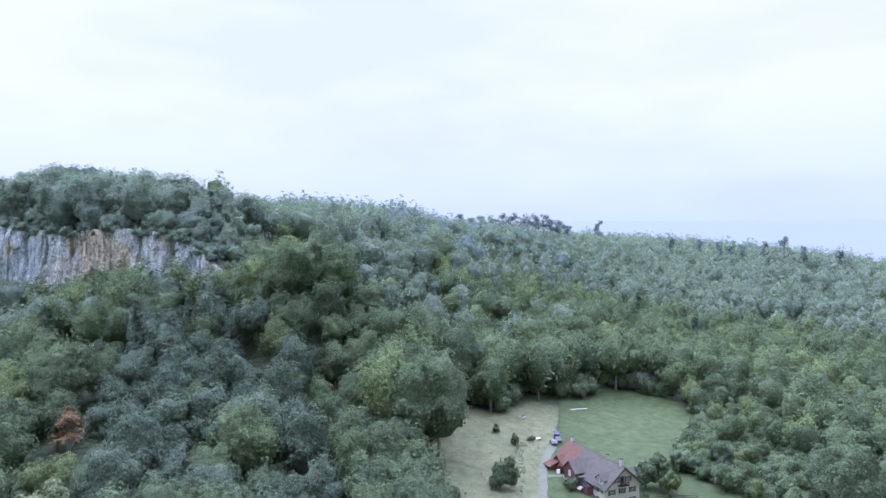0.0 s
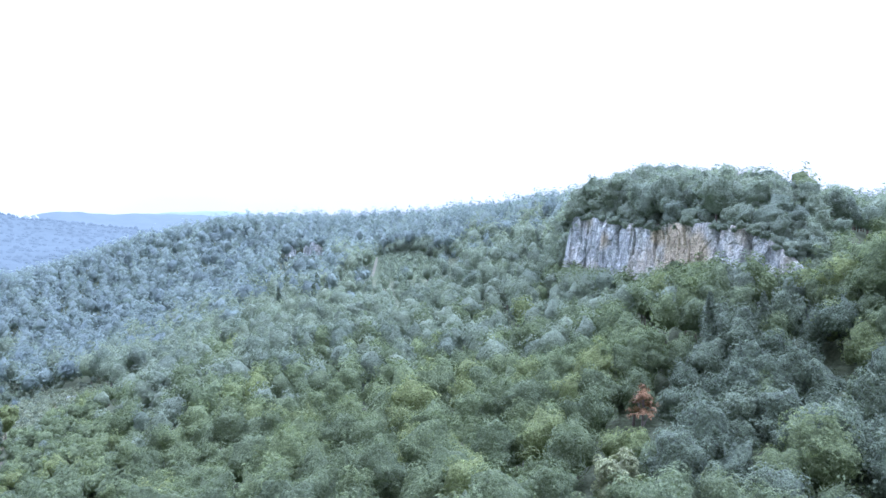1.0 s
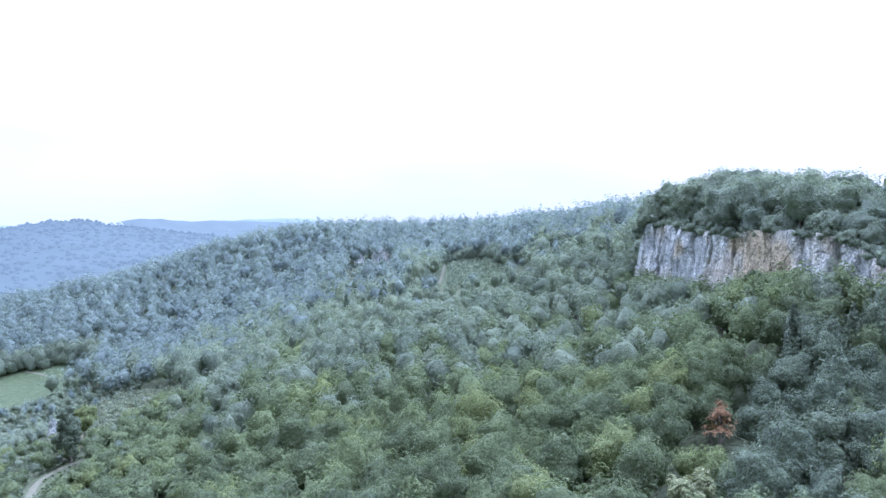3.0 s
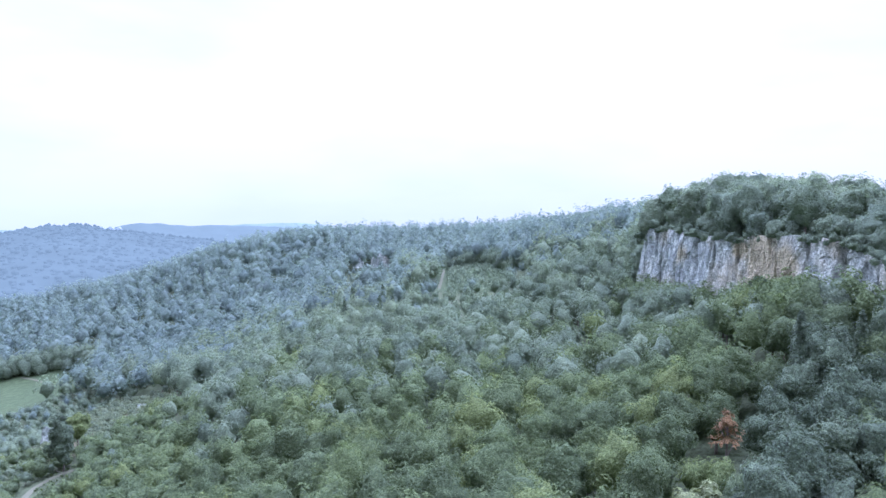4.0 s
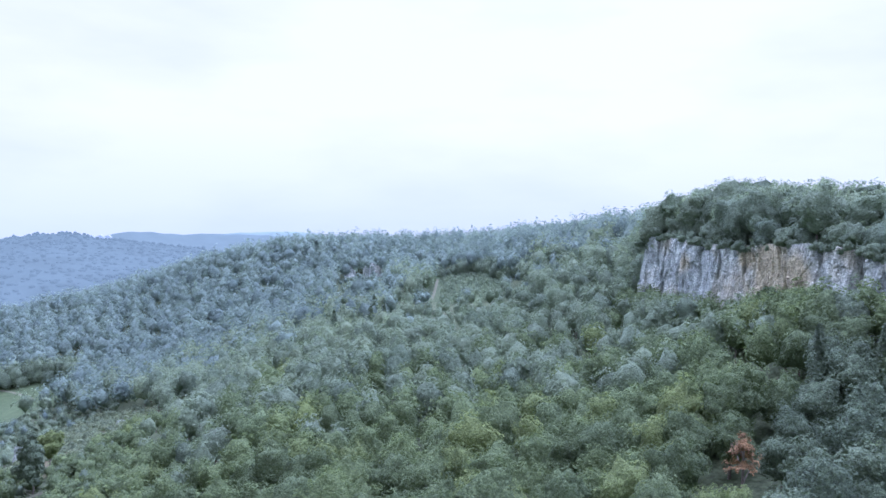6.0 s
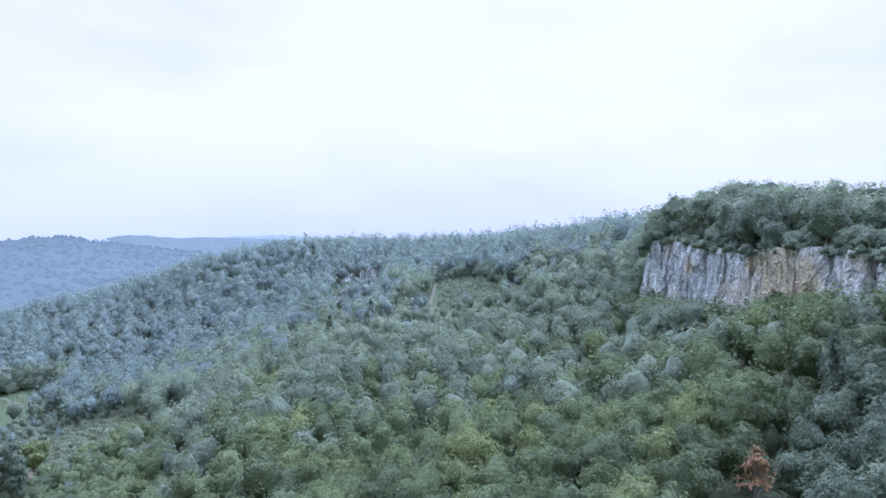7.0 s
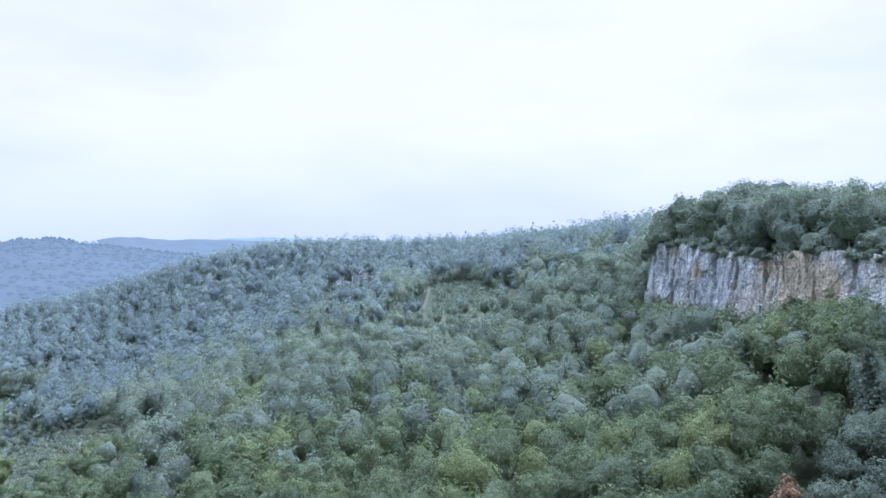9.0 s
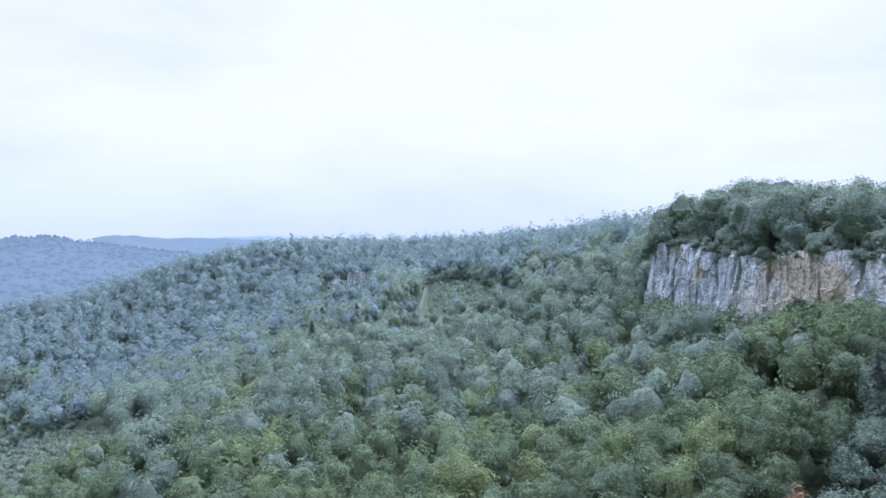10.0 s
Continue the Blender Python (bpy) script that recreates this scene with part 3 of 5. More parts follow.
def scatter(rng, gap):
    """Tree feet on a shaken grid, where forest stands; with the distance from the middle of the flight."""
    gx, gy = np.meshgrid(np.arange(-560, 640, gap), np.arange(20, 800, gap * 0.9))
    gx[1::2] += gap / 2
    x, y = gx.ravel() + rng.uniform(-0.34, 0.34, gx.size) * gap, gy.ravel() + rng.uniform(-0.34, 0.34, gx.size) * gap
    d = np.hypot(x, y - 15)
    az = np.degrees(np.arctan2(x, y - 15))
    keep = (az > -40) & (az < 92) & (d > 85) & (d < 740) & ((d < 300) | ((az > -35) & (az < 84)))
    sd, run, rise = cliff_side(x, y)
    keep &= ~((sd > -5) & (sd < 4.5) & (run < 5.2))
    for poly in (FARM_MEADOW, VALLEY_MEADOW, PLANTATION, SCRUB):
        keep &= ~inside_poly(x, y, poly)
    keep &= ~beside_track(x, y)
    keep &= ~((d > 400) & (rng.uniform(0, 1, x.shape) < 0.10))
    for cx, cy, r in CLUMPS + SINGLE_SPOTS:
        keep &= np.hypot(x - cx, y - cy) > r
    return x[keep], y[keep], d[keep], sd[keep]


tree_x, tree_y, tree_d, tree_sd = scatter(rng, 9.3)


def in_sight(x, y, top):
    """Whether anything of a tree of that height can be seen from the camera's path; trees hidden from it are left out.
    """
    seen = np.zeros(len(x), bool)
    z = ground(x, y) + top
    for ex, ey, ez in ((-4, -3, 101), (0, 10, 100), (2, 45, 100)):
        free = np.ones(len(x), bool)
        for u in np.linspace(0.15, 0.97, 50):
            free &= ez + (z - ez) * u > ground(ex + (x - ex) * u, ey + (y - ey) * u) + 7.0 * (u < 0.95)
        seen |= free
    return seen


shown = in_sight(tree_x, tree_y, 26.0) | (tree_d < 220)
tree_x, tree_y, tree_d, tree_sd = tree_x[shown], tree_y[shown], tree_d[shown], tree_sd[shown]
tree_z = ground(tree_x, tree_y)
tree_scale = 0.72 + 0.46 * rng.beta(2, 2, len(tree_x))
tree_scale *= np.where((tree_sd > 0) & (tree_sd < 45) & (tree_y < 340) & (tree_y > 180), np.interp(tree_y, [195, 212, 225, 242, 270, 320], [0.76, 0.87, 1.08, 1.38, 1.31, 1.19]), 1.0)
tree_scale *= np.where((tree_x > -14) & (tree_x < 46) & (tree_y > 350) & (tree_y < 430), 0.58, 1.0)
tree_scale *= np.where((tree_x > -70) & (tree_x < -32) & (tree_y > 470) & (tree_y < 553), 0.36, 1.0)
tree_scale *= np.where((tree_x < -130) & (tree_d < 400) & (tree_x + tree_y < 215), 0.78, 1.0)
tree_scale *= np.where(tree_d > 400, 1.15, 1.0)
tree_az = np.degrees(np.arctan2(tree_x, tree_y))
low_left = (tree_d < 300) | ((tree_az < -25) & (tree_d < 440))
tree_scale *= np.where(low_left, np.interp(tree_az, [-20.5, -17.0], [0.42, 1.0]), 1.0)
# far trees scaled by direction so the skyline fits the camera's view
skyline_fit = np.interp(tree_az, [10, 13, 17, 19, 35, 38, 47, 50], [1.0, 1.15, 1.15, 1.0, 1.0, 1.24, 1.20, 0.95])
tree_scale *= np.where(tree_d > 340, skyline_fit, 1.0)
LOW_EDGE = [(156, 42), (164, 79), (204, 84), (223, 91), (236, 102), (256, 96), (240, 72), (206, 50), (178, 34)]
tree_scale *= np.where(inside_poly(tree_x, tree_y, LOW_EDGE), np.where(tree_x > 200, 0.66, 0.44), 1.0)
# tall trees with low branches line the meadow
tree_scale *= np.where(line_distance(tree_x, tree_y, FARM_MEADOW[2:13]) < 20, 1.32, 1.0)
on_top = (tree_sd > 0) & (tree_sd < 45) & (tree_y < 340) & (tree_y > 180)
tree_scale = np.where(on_top, np.minimum(0.45 * tree_scale + 0.55 * 0.95 * np.interp(tree_y, [195, 212, 225, 242, 270, 320], [0.76, 0.87, 1.08, 1.38, 1.31, 1.19]), 1.36), tree_scale)
tree_scale *= np.where((tree_az > 28.5) & (tree_az < 37) & (tree_sd > 0) & (tree_d < 345), 0.90, 1.0)
tree_z = tree_z - np.where((tree_sd > 0) & (tree_sd < 45) & (tree_y < 340), 2.0, 1.8) * tree_scale
tree_turn = rng.uniform(0, 2 * np.pi, len(tree_x))
tree_tint = rng.uniform(0, 1, len(tree_x))
# spruces stand in groups, more of them on the ridge
grove = np.array([noise.noise(Vector((x * 0.014, y * 0.014, 5.0))) for x, y in zip(tree_x, tree_y)])
is_spruce = (grove + rng.normal(0, 0.16, len(tree_x))) > np.where(tree_d > 400, 0.70, np.where(tree_d > 270, 0.78, 1.1))
# broadleaf trees of a shaded slope, their shade put into a darker leaf colour
SHADED_STAND = [(54, 126), (64, 100), (84, 94), (114, 150), (112, 182), (90, 190), (64, 166)]
is_shaded = inside_poly(tree_x, tree_y, SHADED_STAND) & (rng.uniform(0, 1, len(tree_x)) < 0.85)
is_spruce &= ~is_shaded
is_spruce &= tree_d < 400
is_spruce &= ~((tree_x < -110) & (tree_d < 480))
is_spruce &= ~((tree_sd > -3) & (tree_sd < 70))


def grown(name, kinds, which, mat, label, trunk=True, category="forest"):
    """Many trees joined into one object of stuff."""
    cos, quads, tris, tints, qm = [], [], [], [], []
    base = 0
    for i in which:
        v, q, t = kinds[int(tree_tint[i] * 997) % len(kinds)]
        c, s = math.cos(tree_turn[i]), math.sin(tree_turn[i])
        rot = np.array([[c, s, 0], [-s, c, 0], [0, 0, 1]]) * tree_scale[i]
        at = np.array([tree_x[i], tree_y[i], tree_z[i]])
        if trunk:
            tv, tq = MID_TRUNK
            cos.append(tv @ rot + at)
            quads.append(tq + base)
            qm.append(np.ones(len(tq), int))
            tints.append(np.zeros(len(tv)))
            base += len(tv)
        cos.append(v @ rot + at)
        quads.append(q + base)
        qm.append(np.zeros(len(q), int))
        tris.append(t + base)
        tints.append(np.full(len(v), tree_tint[i]))
        base += len(v)
    tris = np.concatenate(tris)
    me = raw_mesh(name, np.concatenate(cos), np.concatenate(quads), tris, np.concatenate(tints), True, mats=(mat, BARK), mat_index=np.r_[np.concatenate(qm), np.zeros(len(tris), int)])
    return tagged(new(name, me), label, category, kind="stuff")


order = np.argsort(tree_d)
broad = [i for i in order if not is_spruce[i] and not is_shaded[i]]
singles = broad[:300]
brow_trees = [i for i in broad[300:] if 0 < tree_sd[i] < 40 and 190 < tree_y[i] < 352]
near_rest = [i for i in broad[300:] if tree_d[i] < 205 and i not in set(brow_trees)]
mid = [i for i in broad[300:] if 205 <= tree_d[i] < 380 and i not in set(brow_trees)]
# leaf colours with haze put into them take over up the valley
is_mid_hazed = rng.uniform(0, 1, len(tree_x)) < np.interp(tree_d, [185, 300], [0.0, 1.0])
is_mid_hazed &= rng.uniform(44, 60, len(tree_x)) > tree_az
is_far_hazed = (rng.uniform(44, 60, len(tree_x)) > tree_az) & (rng.uniform(350, 470, len(tree_x)) < tree_d)
far = [i for i in broad[300:] if tree_d[i] >= 380]

near_me = []
for v, q, t in NEAR_CROWNS:
    near_me.append(raw_mesh("crown", v, q, t, np.zeros(len(v)), True, mats=(LEAF,)))
trunk_me = [raw_mesh("trunk", v, q, smooth_faces=True, mats=(BARK,)) for v, q in NEAR_TRUNKS]
for i in singles:
    tree = tagged(new("broadleaf_tree"), "tall broadleaf tree with a full green crown", "tree", "trees of the near forest")
    k = int(tree_tint[i] * 997)
    tree.matrix_basis = Matrix.LocRotScale((tree_x[i], tree_y[i], tree_z[i]), Euler((0, 0, tree_turn[i])), (tree_scale[i],) * 3)
    mesh_part("trunk", trunk_me[k % len(trunk_me)], tree)
    mesh_part("crown", near_me[k % len(near_me)], tree)
if near_rest:
    grown("near_woods", FINE_CROWNS, near_rest, LEAF, "dense green broadleaf forest on the slope")
grown("cliff_top_woods", FINE_CROWNS, brow_trees, MID_HAZED_LEAF, "dense green trees on top of the cliff")
grown("middle_woods", MID_CROWNS, [i for i in mid if not is_mid_hazed[i] and not is_far_hazed[i]], LEAF, "dense green broadleaf forest below the cliff")
grown("beech_woods", MID_CROWNS, [i for i in mid if is_mid_hazed[i] and not is_far_hazed[i]], MID_HAZED_LEAF, "dense broadleaf forest up the valley, greyed as by haze")
grown("upper_woods", MID_CROWNS, [i for i in mid if is_far_hazed[i]], FAR_HAZED_LEAF, "dense broadleaf forest below the ridge, blued as by haze")
grown("far_woods", FAR_CROWNS, [i for i in far if is_far_hazed[i]], FAR_HAZED_LEAF, "distant broadleaf forest on the ridge, blued as by haze", False)
grown("ridge_woods", FAR_CROWNS, [i for i in far if not is_far_hazed[i]], MID_HAZED_LEAF, "distant green broadleaf forest behind the farm", False)
grown("dark_woods", NEAR_CROWNS, [i for i in order if is_shaded[i]], NEEDLE_AND_SHADE, "stand of broadleaf trees below the cliff, darkened for shade")
grown("spruce_woods", MID_SPRUCES + FAR_SPRUCES, [i for i in order if is_spruce[i] and tree_d[i] < 380], NEEDLE_AND_SHADE, "dark green spruces among the broadleaf trees")


# ---- shrubs, plantation, single trees ----
def thicket(name, spots, sizes, mat, label, kinds=None, category="shrubs", heights=None):
    """Low growth joined into one object of stuff: spots as x, y arrays, sizes as scales of a 12 m crown."""
    cos, quads, tris, tints, base = [], [], [], [], 0
    kinds = kinds or SHRUBS
    zs = ground(spots[0], spots[1]) if heights is None else heights
    for x, y, z, s in zip(spots[0], spots[1], zs, sizes):
        v, q, t = kinds[rng.integers(len(kinds))]
        a = rng.uniform(0, 6.28)
        c, n = math.cos(a), math.sin(a)
        rot = np.array([[c, n, 0], [-n, c, 0], [0, 0, 1]]) * s
        cos.append(v @ rot + np.array([x, y, z - 2.2 * s]))
        quads.append(q + base)
        tris.append(t + base)
        tints.append(np.full(len(v), rng.uniform()))
        base += len(v)
    me = raw_mesh(name, np.concatenate(cos), np.concatenate(quads), np.concatenate(tris), np.concatenate(tints), True, mats=(mat,))
    return tagged(new(name, me), label, category, kind="stuff")


def in_poly_spots(poly, gap):
    p = np.array(poly, float)
    gx, gy = np.meshgrid(np.arange(p[:, 0].min(), p[:, 0].max(), gap), np.arange(p[:, 1].min(), p[:, 1].max(), gap))
    x, y = gx.ravel() + rng.uniform(-0.42, 0.42, gx.size) * gap, gy.ravel() + rng.uniform(-0.42, 0.42, gx.size) * gap
    m = inside_poly(x, y, poly)
    return x[m], y[m]


def along(line, gap, off):
    """Spots along a line, shaken sideways by up to off metres."""
    out = []
    for (ax, ay), (bx, by) in zip(line, line[1:]):
        ln = math.hypot(bx - ax, by - ay)
        for k in np.arange(0, ln, gap):
            o = rng.uniform(*off)
            out.append((ax + (bx - ax) * k / ln + (by - ay) / ln * o, ay + (by - ay) * k / ln - (bx - ax) / ln * o))
    return np.array(out).T


YOUNG = [broadleaf(rng, 110, 0.9, 1, 14, rng.uniform(5.5, 7.0)) for _ in range(6)]
sx, sy = in_poly_spots(SCRUB, 3.3)
thin = rng.uniform(0, 1, len(sx)) < 0.80
sx, sy = sx[thin], sy[thin]
thicket("scrub", (sx, sy), rng.uniform(0.12, 0.36, len(sx)), SCRUB_LEAF, "low scrub on a steep open slope", [broadleaf(rng, 110, 1.7, 0, 12, 6.4) for _ in range(5)])
cx, cy = in_poly_spots([(-142, 205), (-104, 205), (-100, 250), (-140, 262), (-162, 290), (-160, 262)], 5.5)
far_enough = ~beside_track(cx, cy)
far_enough &= np.hypot(cx + 149, cy - 279) > 10
cx, cy = cx[far_enough], cy[far_enough]
thicket("track_bushes", (cx, cy), rng.uniform(0.22, 0.5, len(cx)), LEAF, "green bushes beside the forest track", YOUNG)
# fringe of bushes at the cliff's brow and foot, and along the farm meadow
brow = np.hstack([along(CLIFF_LINE[1:7], 3.2, (-7.5, -4.0)), along(CLIFF_LINE[1:7], 3.4, (-15.0, -7.5)), along([(116, 196), (124, 182), (140, 166)], 3.4, (-14, -2))])
brow_size = np.where(brow[1] < 197, rng.uniform(0.75, 1.1, brow.shape[1]), rng.uniform(0.36, 0.92, brow.shape[1]))
thicket("cliff_top_bushes", brow, brow_size, MID_HAZED_LEAF, "green bushes overhanging the edge of the cliff")
lip = np.hstack([along(CLIFF_LINE[1:7], 2.4, (-4.0, -0.6)), along(CLIFF_LINE[5:7] + [(124, 182)], 2.0, (-4.5, -1.5))])
lip_z = ground(lip[0] + 7.5, lip[1] + 2.0) - rng.uniform(0.0, 2.2, lip.shape[1])
thicket("cliff_lip_bushes", lip, rng.uniform(0.22, 0.46, lip.shape[1]), MID_HAZED_LEAF, "small bushes hanging over the cliff's lip", heights=lip_z)
yx, yy = in_poly_spots([(-62, 130), (-78, 195), (-96, 255), (-108, 300), (-122, 262), (-134, 230), (-150, 215), (-118, 130)], 4.6)
ok = ~beside_track(yx, yy)
yx, yy = yx[ok], yy[ok]
thicket("young_woods", (yx, yy), rng.uniform(0.34, 0.62, len(yx)), LEAF, "low young woodland on the slope", YOUNG, "woodland")
gx_, gy_ = in_poly_spots([(-62, 190), (-90, 195), (-98, 245), (-72, 250)], 5.0)
tx, ty = in_poly_spots([(-128, 196), (-92, 196), (-92, 246), (-128, 250)], 2.0)
low = beside_track(tx, ty) & (line_distance(tx, ty, FOREST_TRACK) > 2.2)
tx, ty = tx[low], ty[low]
thicket("track_verge", (tx, ty), rng.uniform(0.05, 0.11, len(tx)), LEAF, "low green growth beside the forest track", YOUNG)
thicket("gap_bushes", (gx_, gy_), rng.uniform(0.45, 0.8, len(gx_)), LEAF, "young trees filling gaps of the wood", YOUNG, "woodland")
ex, ey = in_poly_spots(LOW_EDGE, 4.4)
ok = ~inside_poly(ex, ey, FARM_MEADOW)
ex, ey = ex[ok], ey[ok]
thicket("meadow_thicket", (ex, ey), rng.uniform(0.26, 0.5, len(ex)), LEAF, "dense thicket beside the green meadow", YOUNG)
lx, ly = in_poly_spots([(-232, 392), (-258, 366), (-330, 356), (-260, 300), (-176, 270), (-160, 300), (-178, 352), (-200, 400)], 6.0)
thicket("valley_woods", (lx, ly), rng.uniform(0.3, 0.5, len(lx)), MID_HAZED_LEAF, "low woodland on the valley side", YOUNG, "woodland")
bx, by = in_poly_spots([(-160, 372), (-176, 360), (-222, 386), (-222, 480), (-190, 480), (-164, 440)], 5.0)
ok = ~inside_poly(bx, by, VALLEY_MEADOW)
bx, by = bx[ok], by[ok]
thicket("valley_side_bushes", (bx, by), rng.uniform(0.12, 0.28, len(bx)), MID_HAZED_LEAF, "low bushes between the forest and the valley meadow", YOUNG)
# undergrowth in the gaps of the wood on the valley side
ux, uy = in_poly_spots([(-205, 190), (-75, 190), (-75, 330), (-110, 420), (-165, 480), (-205, 480)], 6.0)
near_tree = np.array([np.min((tree_x - a) ** 2 + (tree_y - b) ** 2) for a, b in zip(ux, uy)])
ok = (near_tree > 14) & ~inside_poly(ux, uy, VALLEY_MEADOW) & ~inside_poly(ux, uy, SCRUB) & ~beside_track(ux, uy) & (np.hypot(ux + 149, uy - 279) > 10)
ux, uy = ux[ok], uy[ok]
thicket("undergrowth", (ux, uy), rng.uniform(0.20, 0.42, len(ux)), MID_HAZED_LEAF, "green undergrowth between the trees of the valley side", YOUNG)
foot = along(CLIFF_LINE[1:7], 5.0, (4.0, 9.0))
thicket("cliff_foot_bushes", foot, rng.uniform(0.72, 1.0, foot.shape[1]), LEAF, "green young trees at the foot of the cliff", MID_CROWNS)
under = np.hstack([along(CLIFF_LINE[4:7], 6.0, (7.0, 16.0)), along(CLIFF_LINE[6:8], 4.0, (-9.0, 9.0))])
spur_wood = np.hstack([along([(112, 168), (146, 130)], 7.5, (-7.0, 0.0)), along([(112, 168), (146, 130)], 7.5, (1.0, 8.0)), along([(112, 168), (146, 130)], 7.5, (-16.0, -8.0))])
thicket("spur_trees", spur_wood, rng.uniform(0.85, 1.1, spur_wood.shape[1]), LEAF, "dense green trees on the spur below the cliff", FINE_CROWNS)
thicket("cliff_foot_trees", under, rng.uniform(0.95, 1.15, under.shape[1]), LEAF, "green trees below the end of the cliff", MID_CROWNS)
edge = np.hstack([along(FARM_MEADOW[:20], 3.4, (-7.0, -1.5)), along(FARM_MEADOW[1:13], 3.6, (-12.0, -6.0))])
thicket("meadow_edge_bushes", edge, rng.uniform(0.34, 0.66, edge.shape[1]), LEAF, "bushes at the edge of the forest and meadow", YOUNG)
vedge = along([VALLEY_MEADOW[0], VALLEY_MEADOW[7], VALLEY_MEADOW[6], VALLEY_MEADOW[5]], 4.5, (-9, 1))
thicket("valley_bushes", vedge, rng.uniform(0.2, 0.4, vedge.shape[1]), MID_HAZED_LEAF, "bushes along the valley meadow", YOUNG)
vfar = np.hstack([along(VALLEY_MEADOW[:4], 4.0, (-5, 0)), along(VALLEY_MEADOW[:4], 4.0, (-12, -5))])
thicket("far_meadow_bushes", vfar, rng.uniform(0.8, 1.2, vfar.shape[1]), MID_HAZED_LEAF, "bushes and low trees behind the valley meadow", MID_CROWNS, heights=ground(vfar[0], vfar[1]) - 2.6)
rows_x, rows_y = [], []
for r in np.arange(-10, 60, 3.4):
    yy = np.arange(396, 526, 2.6) + rng.uniform(-0.4, 0.4, 50)
    rows_x.append(np.full(50, r) + rng.uniform(-0.9, 0.9, 50))
    rows_y.append(yy)
px, py = np.concatenate(rows_x), np.concatenate(rows_y)
keep = inside_poly(px, py, PLANTATION) & (px > 3)
px, py = px[keep], py[keep]
TINY = [broadleaf(rng, 40, 3.0, 0, 12, 6.0) for _ in range(4)]
thicket("young_plantation", (px, py), rng.uniform(0.14, 0.28, len(px)), MID_HAZED_LEAF, "rows of young trees in a light green plantation", TINY, "plantation")
border = np.hstack([along(PLANTATION[1:5], 3.6, (-3.0, 3.0)), along(PLANTATION[1:5], 4.0, (-9.0, -2.0))])
thicket("clearing_bushes", border, rng.uniform(0.5, 0.95, border.shape[1]), MID_HAZED_LEAF, "bushes round the young plantation", MID_CROWNS, heights=ground(border[0], border[1]) - 2.6)


def lone_tree(name, x, y, crown, mat, tall_scale, label, category="tree", trunk=0, group="", sink=0.0):
    tree = tagged(new(name), label, category, group)
    tree.matrix_basis = Matrix.LocRotScale((x, y, float(ground(x, y)) - sink * tall_scale), Euler((0, 0, rng.uniform(0, 6))), (tall_scale,) * 3)
    if trunk is not None:
        mesh_part("trunk", trunk_me[trunk % len(trunk_me)], tree)
    v, q, t = crown
    mesh_part("crown", raw_mesh("crown", v, q, t, np.zeros(len(v)), True, mats=(mat,)), tree)
    return tree


def dead_spruce():
    """The upper crown of a dead conifer: rust-coloured sprays on drooping boughs, ragged and open."""
    boughs, at, way = 34, [], []
    for k in range(boughs):
        u, a = rng.uniform(0, 1), k * 2.39996
        reach = (0.8 + 3.6 * (1 - u) ** 0.8) * rng.uniform(0.6, 1.1)
        t = rng.uniform(0.15, 1.0, 30)[:, None]
        tip = np.array([math.cos(a) * reach, math.sin(a) * reach, -0.5 - 0.9 * rng.uniform()])
        at.append(np.array([0, 0, 9.0 + 6.0 * u]) + tip * t + rng.normal(0, 0.22, (30, 3)))
        way.append(np.repeat([[math.cos(a) * 0.6, math.sin(a) * 0.6, 0.8]], 30, 0))
    v, q = sprigs(rng, np.concatenate(at), np.concatenate(way), 0.36, 1.8)
    return v, q, np.zeros((0, 3), int)


dead = lone_tree("dead_spruce", 59.6, 157.5, dead_spruce(), RUST, 1.06, "dead conifer with rust-brown needles among green trees")
lone_tree("flowering_tree", 44, 129, broadleaf(rng, 2600, 0.52, 2, 18, 5.2), BLOSSOM, 1.0, "broadleaf tree with pale yellow-green flowering crown", trunk=1)
WOOD_PALE = plain("bleached_wood", (0.52, 0.50, 0.46), 0.85, 0.2, 0.25, 2.0, 0.5)
snag_v, snag_q = trunk_arrays(rng, 22, 0.42, 3, 7, 1.6)
snag = tagged(new("dead_tree", raw_mesh("dead_tree", snag_v, snag_q, smooth_faces=True, mats=(WOOD_PALE,))), "bare bleached dead trunk above the cliff", "dead tree")
snag.location = (111.6, 216, float(ground(111.6, 216)) - 0.3)
for x, y, s in ((100.5, 236.5, 0.86),):
    lone_tree("foot_tree", x, y, broadleaf(rng, 1800, 0.6, 2, 20, 4.2), NEEDLE_AND_SHADE, s, "dark evergreen tree against the cliff face", group="dark trees at the cliff")
for x, y, s, k in ((84, 176, 1.12, 2), (96, 172, 1.0, 4)):
    lone_tree("spruce", x, y, conifer(rng, 1500, 0.5, 22, 4.2), NEEDLE_AND_SHADE, s, "tall dark green spruce on the slope", trunk=k, group="dark spruces on the slope")


lone_tree("tall_dark_tree", -122.5, 241.0, broadleaf(rng, 2400, 0.6, 2, 30, 4.4), NEEDLE_AND_SHADE, 1.0, "tall dark narrow tree beside the forest track", trunk=2, sink=6.5)
lone_tree("track_tree", -128, 262, broadleaf(rng, 1600, 0.7, 2, 18, 5.6), LEAF, 0.8, "broad round-crowned tree above the forest track", trunk=3)
